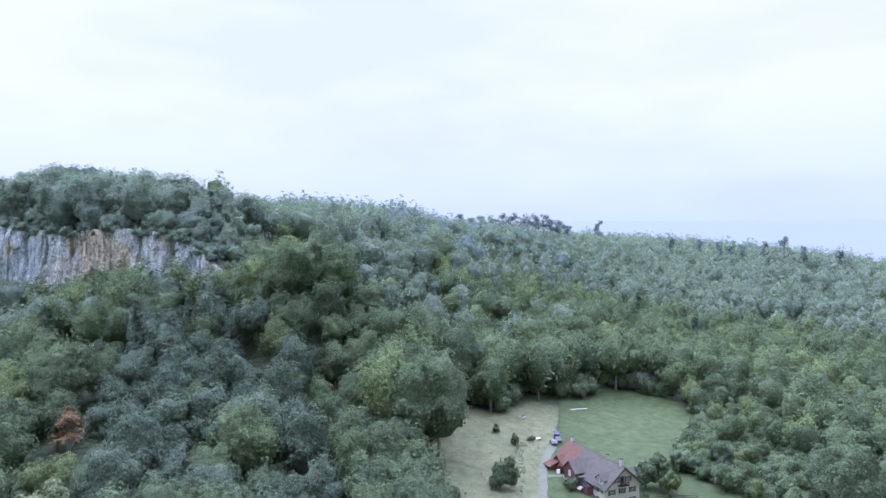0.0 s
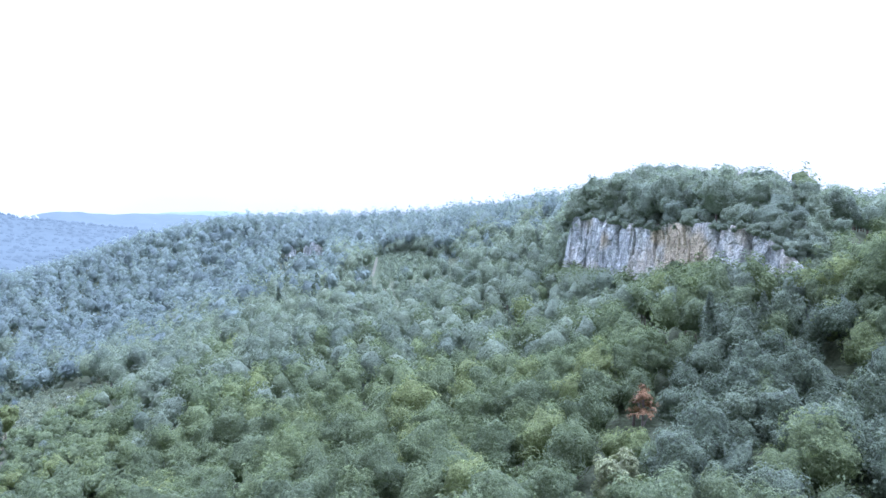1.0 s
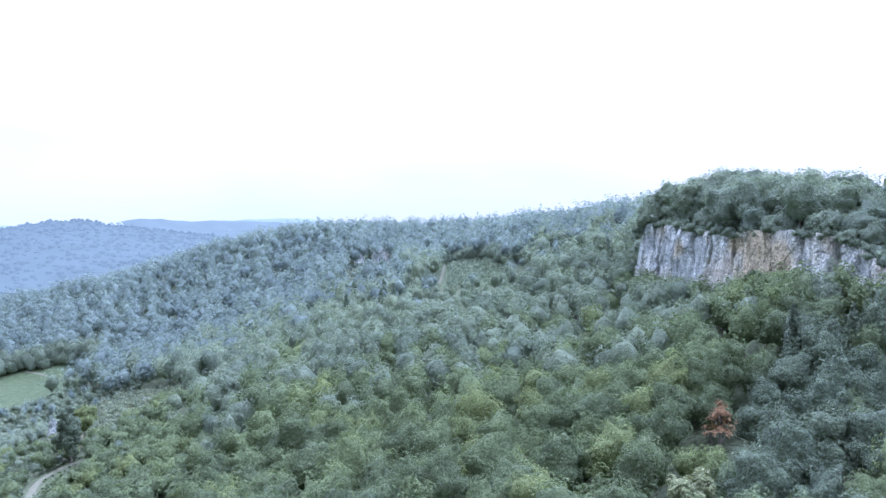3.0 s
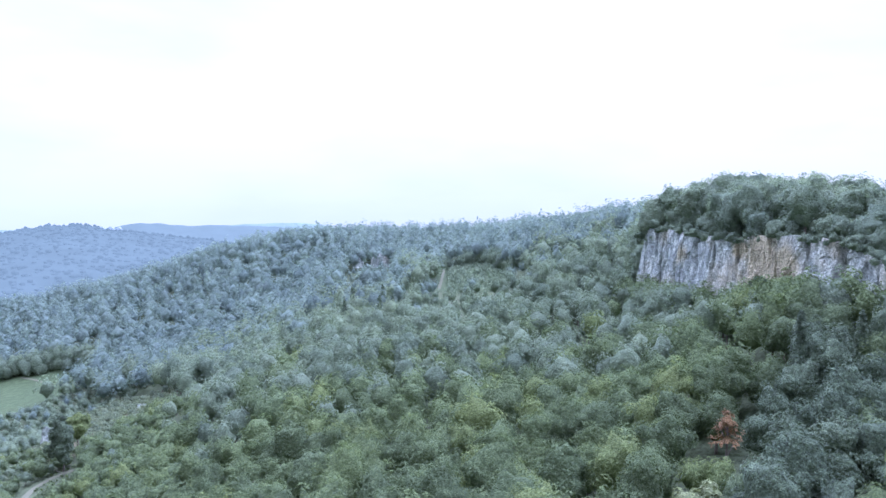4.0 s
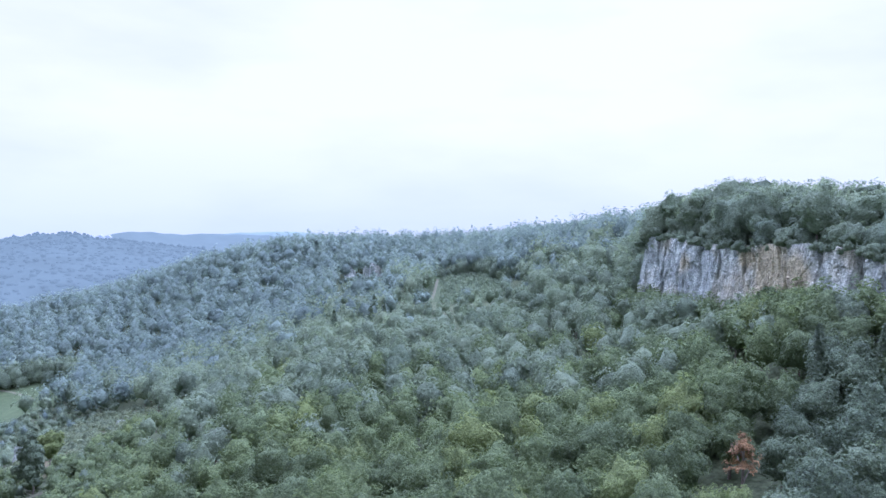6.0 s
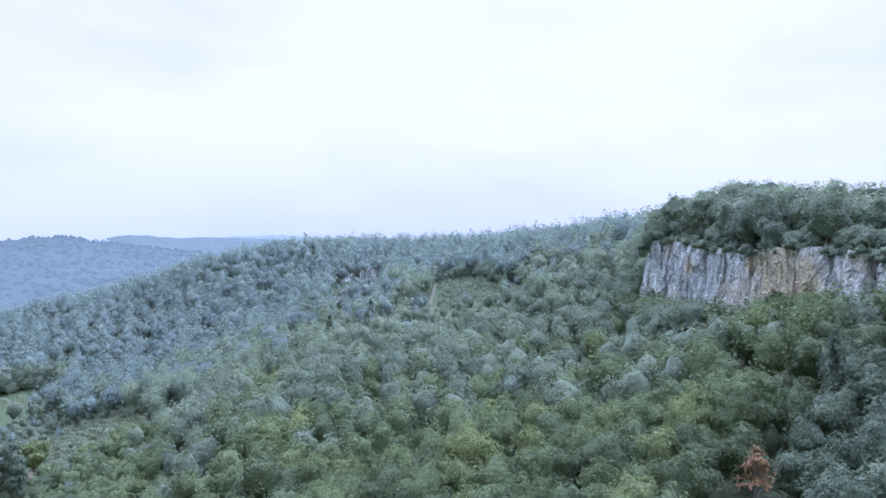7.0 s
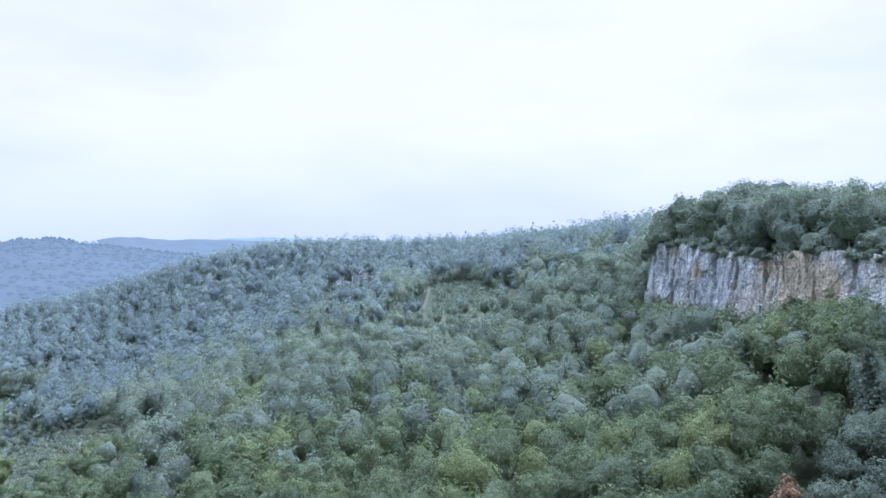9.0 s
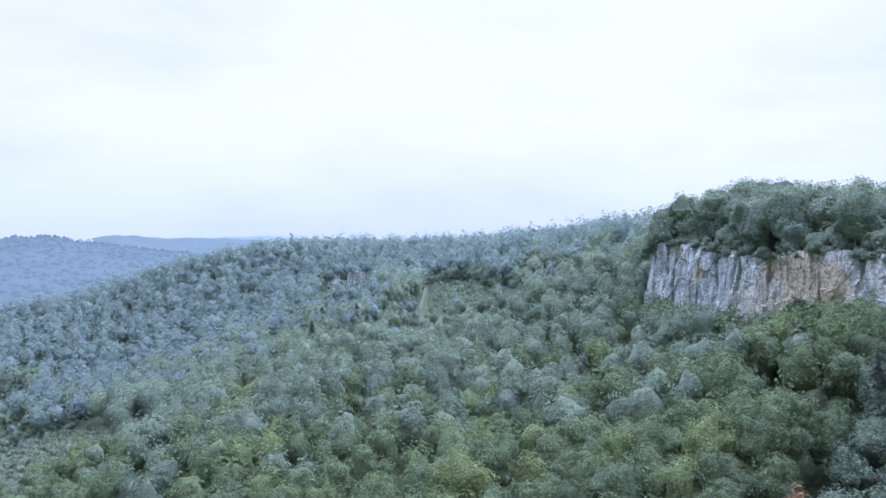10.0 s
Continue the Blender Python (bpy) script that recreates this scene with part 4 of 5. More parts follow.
# skyline trees on the right-hand ridge
def pine(x, y, tall, wide, label):
    tree = tagged(new("pine_tree"), label, "tree", "pines on the ridge")
    tree.matrix_basis = Matrix.LocRotScale((x, y, float(ground(x, y)) - 1.5), Euler((0, 0, rng.uniform(0, 6))), (1, 1, 1))
    tv, tq = trunk_arrays(rng, tall * 1.12, 0.42, 4, 6, wide * 0.9)
    mesh_part("trunk", raw_mesh("trunk", tv, tq, smooth_faces=True, mats=(BARK,)), tree)
    co, qd, tr, base = [], [], [], 0
    for _ in range(13):
        a, ro = rng.uniform(0, 6.28), rng.uniform(0.1, 0.75) * wide
        z = tall * rng.uniform(0.66, 0.98)
        n = 60
        d = unit(rng.normal(0, 1, (n, 3)))
        at = np.array([math.cos(a) * ro, math.sin(a) * ro, z]) + d * np.array([wide * 0.4, wide * 0.4, tall * 0.045])
        v, q = sprigs(rng, at, d, 0.62)
        co.append(v)
        qd.append(q + base)
        base += len(v)
    v = np.concatenate(co)
    mesh_part("crown", raw_mesh("crown", v, np.concatenate(qd), None, np.zeros(len(v)), mats=(PINE,)), tree)


def on_ridge(az, d):
    a = radians(az)
    return -4 + d * math.sin(a), -3 + d * math.cos(a)


for az, d, tall in [(50.4, 520, 23), (51.2, 525, 22), (51.9, 530, 23), (53.0, 520, 24), (53.7, 525, 26), (54.4, 515, 27), (55.0, 525, 27), (55.6, 515, 27), (56.2, 520, 28), (56.8, 525, 28), (57.3, 515, 27), (57.9, 520, 26), (58.6, 520, 23)]:
    pine(*on_ridge(az, d), tall, 4.6, "dark pine with a high crown on the wooded skyline")
pine(*on_ridge(60.9, 560), 29, 3.6, "lone tall pine standing clear above the skyline")
pine(*on_ridge(73.9, 560), 31, 4.0, "tall pine standing clear above the skyline")
for az, tall in ((66.2, 24), (68.2, 25), (69.6, 24), (70.4, 25), (71.2, 24), (72.6, 27), (75.2, 26), (77.4, 25)):
    pine(*on_ridge(az, 560), tall, 3.2, "dark pine on the wooded skyline")

# ---- rock outcrops ----
def outcrop(name, a, b, low, high, label, step=0.45, seed=21):
    """A free rock face between two plan points, weathered like the cliff."""
    n = max(6, int(math.hypot(b[0] - a[0], b[1] - a[1]) / step))
    m = max(6, int((high - low) / step))
    tx, ty = (b[0] - a[0]) / n, (b[1] - a[1]) / n
    ln = math.hypot(tx, ty)
    nx, ny = ty / ln, -tx / ln
    rows = []
    for j in range(m + 3):
        v = min(j, m) / m
        row = []
        for i in range(n + 1):
            u = i / n
            hgt = (high - low) * (0.62 + 0.38 * math.sin(math.pi * min(1, max(0, u))) + 0.22 * noise.noise(Vector((u * 5, seed, 3))))
            z = low + hgt * v
            o = noise.noise(Vector((u * n * step * 0.3, z * 0.12, seed))) * 1.6 + noise.noise(Vector((u * n * step * 1.1, z * 0.8, seed))) * 0.5 + (0.5 - v) * 1.5 - 2.2 * abs(2 * u - 1) ** 3
            if j > m:
                o, z = -1.6, (z - 0.8 if j == m + 1 else low)
            row.append((a[0] + tx * i + nx * o, a[1] + ty * i + ny * o, z))
        rows.append(row)
    co = np.array(rows).reshape(-1, 3)
    w, h = n + 1, len(rows)
    q = (np.arange(h - 1)[:, None] * w + np.arange(w - 1)[None, :]).ravel()
    return tagged(new(name, raw_mesh(name, co, np.stack([q, q + 1, q + w + 1, q + w], 1), mats=(ROCK,))), label, "rock")


outcrop("rock_outcrop", (-68, 556), (-60, 554), 76, 83.5, "pale limestone outcrop between trees on the far slope", seed=31)
outcrop("rock_outcrop", (-54, 553), (-40, 550), 76, 87, "pale limestone outcrop between trees on the far slope", seed=37)
outcrop("rock_outcrop", (-157, 287.5), (-149, 283.5), 13, 26.5, "pale grey rock face among bushes in the valley", seed=41)
for k, (x, y, r) in enumerate([(-128, 318, 2.2), (-134, 330, 1.6), (-122, 306, 1.3), (-137, 300, 1.1), (-142, 336, 1.4), (-118, 290, 1.0)]):
    bm = bmesh.new()
    bmesh.ops.create_icosphere(bm, subdivisions=3, radius=r)
    for v in bm.verts:
        p = v.co.normalized()
        v.co *= 1 + 0.35 * noise.noise(p * 1.6 + Vector((k * 3, 0, 0))) + 0.12 * noise.noise(p * 5)
        v.co.z *= 0.75
    me = bpy.data.meshes.new("boulder")
    bm.to_mesh(me)
    bm.free()
    me.materials.append(ROCK)
    b = tagged(new("boulder", me), "grey boulder on the scrubby slope", "rock", "boulders on the slope")
    b.location = (x, y, float(ground(x, y)) + r * 0.3)


# ---- meadows, roads ----
def grass_material(name, dry, green, mix_at):
    m, n, l, b = material(name, 0.95, 0.08)
    big, mid_, fine = noise_node(n, l, 0.035, 4), noise_node(n, l, 0.35, 5), noise_node(n, l, 3.5, 4)
    r = ramp(n, [(mix_at - 0.12, dry), (mix_at + 0.12, green)])
    l.new(big.outputs["Fac"], r.inputs["Fac"])
    v1 = ramp(n, [(0.3, (0.72, 0.74, 0.7)), (0.7, (1.2, 1.18, 1.12))])
    v2 = ramp(n, [(0.3, (0.75, 0.77, 0.75)), (0.7, (1.2, 1.2, 1.15))])
    l.new(mid_.outputs["Fac"], v1.inputs["Fac"])
    l.new(fine.outputs["Fac"], v2.inputs["Fac"])
    last = r.outputs["Color"]
    for v in (v1, v2):
        mul = n.new("ShaderNodeMix")
        mul.data_type, mul.blend_type = "RGBA", "MULTIPLY"
        mul.inputs["Factor"].default_value = 1.0
        l.new(last, mul.inputs["A"])
        l.new(v.outputs["Color"], mul.inputs["B"])
        last = mul.outputs["Result"]
    l.new(last, b.inputs["Base Color"])
    bp = n.new("ShaderNodeBump")
    bp.inputs["Strength"].default_value, bp.inputs["Distance"].default_value = 0.7, 0.15
    l.new(fine.outputs["Fac"], bp.inputs["Height"])
    l.new(bp.outputs["Normal"], b.inputs["Normal"])
    return m


DRY_GRASS = grass_material("dry_meadow_grass", (0.142, 0.147, 0.086), (0.114, 0.128, 0.072), 0.56)
GREEN_GRASS = grass_material("green_meadow_grass", (0.066, 0.089, 0.040), (0.075, 0.098, 0.044), 0.5)
VALLEY_GRASS = grass_material("valley_meadow_grass", (0.068, 0.092, 0.050), (0.060, 0.084, 0.046), 0.5)
GRAVEL = plain("pale_gravel", (0.134, 0.139, 0.098), 0.95, 0.15, 0.22, 0.8, 0.5)


def sheet(name, poly, mat, lift, label, category, gap=0.8):
    """A sheet of ground cover that lies on the land inside an outline."""
    p = np.array(poly, float)
    xs, ys = np.arange(p[:, 0].min() - gap, p[:, 0].max() + gap, gap), np.arange(p[:, 1].min() - gap, p[:, 1].max() + gap, gap)
    gx, gy = np.meshgrid(xs, ys)
    z = ground(gx, gy) + lift
    w, h = len(xs), len(ys)
    q = (np.arange(h - 1)[:, None] * w + np.arange(w - 1)[None, :]).ravel()
    mid_in = inside_poly((gx.ravel()[q] + gap / 2), (gy.ravel()[q] + gap / 2), poly)
    q = q[mid_in]
    me = raw_mesh(name, np.stack([gx.ravel(), gy.ravel(), z.ravel()], 1), np.stack([q, q + 1, q + w + 1, q + w], 1), smooth_faces=True, mats=(mat,))
    bm = bmesh.new()
    bm.from_mesh(me)
    bmesh.ops.delete(bm, geom=[v for v in bm.verts if not v.link_faces], context="VERTS")
    bm.to_mesh(me)
    bm.free()
    return tagged(new(name, me), label, category, kind="structure")


def ribbon(name, line, width, mat, lift, label, category):
    """A track that follows the land along a smoothed line."""
    p = np.array(line, float)
    for _ in range(3):
        p = np.vstack([p[:1], np.stack([0.75 * p[:-1] + 0.25 * p[1:], 0.25 * p[:-1] + 0.75 * p[1:]], 1).reshape(-1, 2), p[-1:]])
    t = unit(np.gradient(p, axis=0))
    nrm = np.stack([t[:, 1], -t[:, 0]], 1)
    rows = []
    for o in np.linspace(-0.5, 0.5, 7):
        wob = np.array([0.25 * noise.noise(Vector((a * 0.4, b * 0.4, o))) for a, b in p]) if abs(o) == 0.5 else 0
        q = p + nrm * (o * width + wob)[:, None] if not np.isscalar(wob) else p + nrm * (o * width)
        rows.append(np.column_stack([q, ground(q[:, 0], q[:, 1]) + lift + 0.05 * (1 - abs(2 * o))]))
    co = np.concatenate(rows)
    w = len(p)
    q = (np.arange(6)[:, None] * w + np.arange(w - 1)[None, :]).ravel()
    return tagged(new(name, raw_mesh(name, co, np.stack([q, q + w, q + w + 1, q + 1], 1), smooth_faces=True, mats=(mat,))), label, category, kind="structure")


DRIVE = [(98, 62), (112, 72), (122, 79.5), (129.2, 84.9), (135.3, 88.6), (139.2, 91.3), (144.2, 94.4), (150.8, 97.8), (157.7, 100.6), (162.5, 102.5)]
sheet("meadow_dry", [(80, 68), (109, 100), (128, 116), (144, 131), (161, 143), (166, 130), (171, 125), (181, 127), (192, 133), (194, 121), (182, 114), (170, 107), (163, 101), (150, 96.4), (140, 89.6), (130, 83.2), (116, 72), (96, 56)], DRY_GRASS, 0.27, "steep dry yellowish meadow beside the forest", "meadow")
sheet("meadow_green", [(199, 126), (204, 124), (213, 121), (224, 126), (237, 115), (238, 101), (225, 87), (205, 77), (188, 78), (174, 72), (169, 62), (168, 46), (152, 6), (90, 34), (94, 54), (116, 73), (131, 85), (140, 91.4), (150, 98), (163, 102.5), (170, 106.5), (182, 113.5), (194, 120.5)], GREEN_GRASS, 0.32, "mown green meadow behind the farmhouse", "meadow")
sheet("meadow_valley", [(-219, 484), (-250, 488), (-300, 486), (-424, 488), (-424, 356), (-258, 366), (-221, 389), (-213, 438)], VALLEY_GRASS, 0.4, "pale green meadow in the valley", "meadow", 3.0)
PLANT_GRASS = grass_material("plantation_grass", (0.075, 0.101, 0.061), (0.088, 0.116, 0.069), 0.5)
DIRT = grass_material("scrubby_soil", (0.13, 0.115, 0.08), (0.10, 0.115, 0.065), 0.5)
sheet("plantation_grass", PLANTATION, PLANT_GRASS, 0.4, "light green grass between the young trees", "meadow", 3.0)
sheet("scrub_soil", SCRUB, DIRT, 0.4, "brownish open soil of the scrubby slope", "ground", 3.0)
ribbon("driveway", DRIVE, 2.0, GRAVEL, 0.42, "pale gravel driveway past the farmhouse", "road")
ribbon("yard_path", [(138.6, 91.0), (141, 89.6), (143.4, 88.4), (145.4, 87.2)], 1.3, GRAVEL, 0.44, "short gravel branch of the driveway to the barn", "road")
ribbon("yard_loop", [(144.2, 94.4), (147, 94.6), (150, 94.2), (152, 92.6)], 1.3, GRAVEL, 0.44, "short gravel branch to the barn's rear", "road")
ribbon("forest_track", FOREST_TRACK, 2.5, GRAVEL, 0.15, "pale gravel forest track", "road")
ribbon("meadow_path", [(-268, 470), (-254, 462), (-243, 453.5), (-236, 447)], 1.6, GRAVEL, 0.55, "pale footpath across the valley meadow", "path")
ribbon("plantation_track", [(-2, 432), (-0.5, 455), (0.5, 480), (1, 500)], 1.8, GRAVEL, 0.5, "pale track beside the plantation", "road")


def tufts(name, poly, count, size, mat, label):
    """Tufts of long grass, each a fan of narrow blades."""
    p = np.array(poly, float)
    x, y = rng.uniform(p[:, 0].min(), p[:, 0].max(), count * 4), rng.uniform(p[:, 1].min(), p[:, 1].max(), count * 4)
    m = inside_poly(x, y, poly)
    x, y = x[m][:count], y[m][:count]
    at = np.repeat(np.stack([x, y, ground(x, y) + 0.3], 1), 5, 0)
    at[:, :2] += rng.normal(0, 0.25, (len(at), 2))
    a = rng.uniform(0, 6.28, len(at))
    side = np.stack([np.cos(a), np.sin(a), 0 * a], 1) * size * 0.22
    top = at + np.column_stack([rng.normal(0, 0.25, (len(at), 2)), rng.uniform(0.6, 1.2, len(at))]) * size
    co = np.stack([at - side, at + side, top], 1).reshape(-1, 3)
    me = raw_mesh(name, co, None, np.arange(len(co)).reshape(-1, 3), np.zeros(len(co)), mats=(mat,))
    return tagged(new(name, me), label, "grass", kind="stuff")


STRAW = leaf_material("straw_grass", [(0.0, (0.20, 0.185, 0.12)), (1.0, (0.24, 0.22, 0.145))], 0.8, 0.2, 0.5, 0.3)
tufts("tall_grass", [(126, 88), (136, 94), (148, 103), (158, 107), (152, 108), (140, 101), (128, 93)], 350, 0.30, STRAW, "tall straw-coloured grass beside the driveway")
tufts("meadow_grass", FARM_MEADOW[:13] + [(176, 108), (140, 93), (112, 74)], 1600, 0.22, STRAW, "loose tufts of dry grass on the meadow")

for x, y, s, wide, lab in ((125.0, 93.1, 0.64, 5.0, "round dense green bush on the dry meadow"), (154.1, 116.1, 0.24, 4.0, "small slim bush on the dry meadow"), (150.5, 107.3, 0.32, 3.4, "small slim dark bush on the dry meadow"), (157.9, 107.4, 0.17, 6.4, "low leaning bush on the dry meadow"), (133.3, 94.8, 0.18, 4.0, "little bush on the dry meadow"), (113, 96, 0.22, 6.0, "small bush by the forest edge")):
    lone_tree("bush", x, y, broadleaf(rng, 1500, 0.75, 2, 14, wide), LEAF, s, lab, "bush", trunk=0, sink=2.6)
for x, y, s, lab in ((154.0, 72.6, 0.60, "leafy garden tree beside the farmhouse"), (157.2, 70.2, 0.68, "leafy garden tree beside the farmhouse"), (155.0, 67.6, 0.50, "leafy garden tree beside the farmhouse"), (171, 73, 0.40, "young tree at the meadow's edge"), (174, 68, 0.46, "young tree at the meadow's edge")):
    lone_tree("garden_tree", x, y, broadleaf(rng, 2000, 0.65, 2, 14, 5.2), LEAF, s, lab, trunk=1, sink=1.2)


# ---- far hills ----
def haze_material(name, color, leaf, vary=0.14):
    """Wooded distance: a backdrop whose blue haze is painted as a glow, with broad folds and the grain of its crowns.
    """
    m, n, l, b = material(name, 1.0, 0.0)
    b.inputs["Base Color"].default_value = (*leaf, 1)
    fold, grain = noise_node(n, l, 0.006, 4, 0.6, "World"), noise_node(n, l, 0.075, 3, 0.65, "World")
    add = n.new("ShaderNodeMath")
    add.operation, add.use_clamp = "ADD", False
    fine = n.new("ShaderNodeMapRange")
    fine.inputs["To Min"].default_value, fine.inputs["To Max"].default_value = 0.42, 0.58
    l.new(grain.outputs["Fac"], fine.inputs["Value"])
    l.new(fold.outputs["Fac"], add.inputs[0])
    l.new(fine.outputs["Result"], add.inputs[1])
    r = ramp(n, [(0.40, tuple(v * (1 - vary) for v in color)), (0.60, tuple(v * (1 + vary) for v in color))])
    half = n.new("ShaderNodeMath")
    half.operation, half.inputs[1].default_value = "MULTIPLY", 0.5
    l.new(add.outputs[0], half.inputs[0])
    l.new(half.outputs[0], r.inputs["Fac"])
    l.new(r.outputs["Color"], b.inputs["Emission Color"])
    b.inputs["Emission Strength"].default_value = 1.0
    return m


def far_hill(name, skyline, near, ridge, low, mat, label, bump=5.0, grain=18.0, across=640, deep=90):
    """Hills round the valley: skyline as (azimuth, elevation) in degrees seen from the valley's air, with wooded unevenness."""
    az = np.linspace(skyline[0][0], skyline[-1][0], across)
    el = np.interp(az, [p[0] for p in skyline], [p[1] for p in skyline])
    k = np.exp(-0.5 * (np.arange(-8, 9) / 3.0) ** 2)
    el = np.convolve(np.pad(el, 8, mode="edge"), k / k.sum(), "valid")
    top = 100 + ridge * np.tan(np.radians(el))
    rows = []
    for r in np.r_[np.linspace(near, ridge, deep), ridge + 60, ridge + 250]:
        u = np.clip((r - near) / (ridge - near), 0, 1)
        z = low + (top - low) * (u ** 0.8)
        if r > ridge:
            z = z - (r - ridge) * 0.5
        x, y = r * np.sin(np.radians(az)), r * np.cos(np.radians(az))
        nz = np.array([noise.noise(Vector((a / grain, b / grain, 1))) + 2.5 * noise.noise(Vector((a / 160, b / 160, 7))) * (0.3 + 0.7 * (1 - u)) for a, b in zip(x, y)])
        rows.append(np.stack([x, y, z + bump * nz], 1))
    co = np.concatenate(rows)
    w, h = len(az), len(rows)
    q = (np.arange(h - 1)[:, None] * w + np.arange(w - 1)[None, :]).ravel()
    return tagged(new(name, raw_mesh(name, co, np.stack([q, q + w, q + w + 1, q + 1], 1), smooth_faces=True, mats=(mat,))), label, "hills", kind="structure")


HAZE_NEAR = haze_material("hazed_wooded_hill", (0.100, 0.131, 0.130), (0.022, 0.028, 0.027))
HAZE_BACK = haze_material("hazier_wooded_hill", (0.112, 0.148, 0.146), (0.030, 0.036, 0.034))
HAZE_MID = haze_material("hazed_far_hill", (0.155, 0.205, 0.205), (0.050, 0.060, 0.057))
HAZE_PALE = haze_material("hazed_far_walls", (0.17, 0.21, 0.235), (0.12, 0.12, 0.12))
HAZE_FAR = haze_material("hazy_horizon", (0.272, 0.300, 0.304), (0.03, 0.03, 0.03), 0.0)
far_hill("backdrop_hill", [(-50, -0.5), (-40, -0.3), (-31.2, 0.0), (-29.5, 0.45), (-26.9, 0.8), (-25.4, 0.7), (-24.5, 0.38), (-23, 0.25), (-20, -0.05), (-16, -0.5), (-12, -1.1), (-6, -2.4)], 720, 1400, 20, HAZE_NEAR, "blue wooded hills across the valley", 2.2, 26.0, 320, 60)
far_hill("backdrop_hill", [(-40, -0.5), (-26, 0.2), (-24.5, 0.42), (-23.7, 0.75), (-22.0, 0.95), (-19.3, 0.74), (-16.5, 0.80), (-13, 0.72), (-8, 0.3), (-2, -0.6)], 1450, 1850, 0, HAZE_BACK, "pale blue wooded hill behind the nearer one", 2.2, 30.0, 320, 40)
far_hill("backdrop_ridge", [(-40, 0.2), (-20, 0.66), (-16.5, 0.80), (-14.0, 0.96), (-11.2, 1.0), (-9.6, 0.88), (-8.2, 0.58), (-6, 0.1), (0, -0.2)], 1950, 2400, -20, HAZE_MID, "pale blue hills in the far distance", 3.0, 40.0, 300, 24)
# glowing ring added in the sky's tone, hides the ground sheet beyond the ridge
far_hill("backdrop_horizon", [(-100, 0.0), (-40, 0.1), (0, 0.0), (60, 0.0), (110, 0.0)], 2300, 2900, -60, HAZE_FAR, "added glowing haze ring for distant lowland on the horizon", 3.0, 90.0, 300, 16)


def backdrop_woods(count):
    """Crowns on the blue hills, far off and many: one object of stuff."""
    az, u = rng.uniform(-36, -6, count), rng.uniform(0.02, 1.0, count) ** 0.75
    u[: count // 8] = 1.0
    hill = bpy.data.objects["backdrop_hill"].data
    grid = np.empty(len(hill.vertices) * 3, np.float32)
    hill.vertices.foreach_get("co", grid)
    grid = grid.reshape(-1, 320, 3)
    i = np.clip(((az + 50) / 44 * 319).astype(int), 0, 319)
    j = np.clip((u * 59).astype(int), 0, 59)
    at = grid[j, i] + rng.uniform(-4, 4, (count, 3)) * [1, 1, 0.3]
    v, f = ICO1
    size = rng.uniform(1.8, 4.6, (count, 1, 1))
    co = at[:, None, :] + v[None] * size * [1, 1, 0.75]
    tris = (np.arange(count)[:, None, None] * len(v) + f[None]).reshape(-1, 3)
    # a few taller conifers along the crest
    crest = np.flatnonzero(u == 1.0)[: count // 20]
    co[crest, :, 2] = at[crest, 2][:, None] + (co[crest, :, 2] - at[crest, 2][:, None]) * rng.uniform(1.0, 2.0, (len(crest), 1))
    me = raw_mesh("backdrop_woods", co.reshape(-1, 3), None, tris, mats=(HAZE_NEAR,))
    return tagged(new("backdrop_woods", me), "haze-blue woods covering the distant hills", "forest", kind="stuff")


backdrop_woods(2600)


# pale farm buildings on the far crest
far_farm = tagged(new("far_farm"), "tiny pale farm buildings on the distant crest", "house")
fx, fy = 1425 * math.sin(radians(-24.45)), 1425 * math.cos(radians(-24.45))
far_farm.location = (fx, fy, 108.5)
for k, (dx, w) in enumerate(((-9, 10), (6, 13), (20, 8))):
    bm = bmesh.new()
    ring = [(dx - w / 2, -6), (dx + w / 2, -6), (dx + w / 2, 4), (dx, 8), (dx - w / 2, 4)]
    a = [bm.verts.new((x, -4, z)) for x, z in ring]
    b = [bm.verts.new((x, 4, z)) for x, z in ring]
    bm.faces.new(a)
    bm.faces.new(b[::-1])
    for i in range(5):
        j = (i + 1) % 5
        bm.faces.new((a[j], a[i], b[i], b[j]))
    bmesh.ops.recalc_face_normals(bm, faces=bm.faces[:])
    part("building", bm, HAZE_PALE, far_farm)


# ---- farmhouse ----
PLASTER = plain("cream_plaster", (0.532, 0.534, 0.378), 0.9, 0.2, 0.08, 1.2, 0.2)
RED_WOOD = plain("red_brown_boards", (0.165, 0.075, 0.068), 0.85, 0.2, 0.3, 2.0, 0.3)
TILE_RED = plain("reddish_roof_tiles", (0.143, 0.082, 0.058), 0.9, 0.2, 0.25, 1.0, 0.4)
TILE_GREY = plain("weathered_grey_brown_tiles", (0.104, 0.095, 0.079), 0.9, 0.2, 0.25, 1.0, 0.4)
DARK_WOOD = plain("dark_wood", (0.06, 0.05, 0.045), 0.8, 0.2, 0.3, 3.0, 0.3)
WHITE_PAINT = plain("white_paint", (0.62, 0.62, 0.60), 0.6, 0.3, 0.05, 2.0)
SHUTTER = plain("dark_green_shutter", (0.04, 0.06, 0.05), 0.7, 0.3, 0.2, 3.0)
GLASS, _n, _l, _b = material("window_glass", 0.08, 0.6)
_b.inputs["Base Color"].default_value = (0.03, 0.035, 0.04, 1)
CHIMNEY = plain("chimney_render", (0.50, 0.47, 0.43), 0.9, 0.2, 0.15, 3.0, 0.3)
FLOWERS = plain("red_flowers", (0.20, 0.07, 0.07), 0.8, 0.2, 0.6, 9.0)


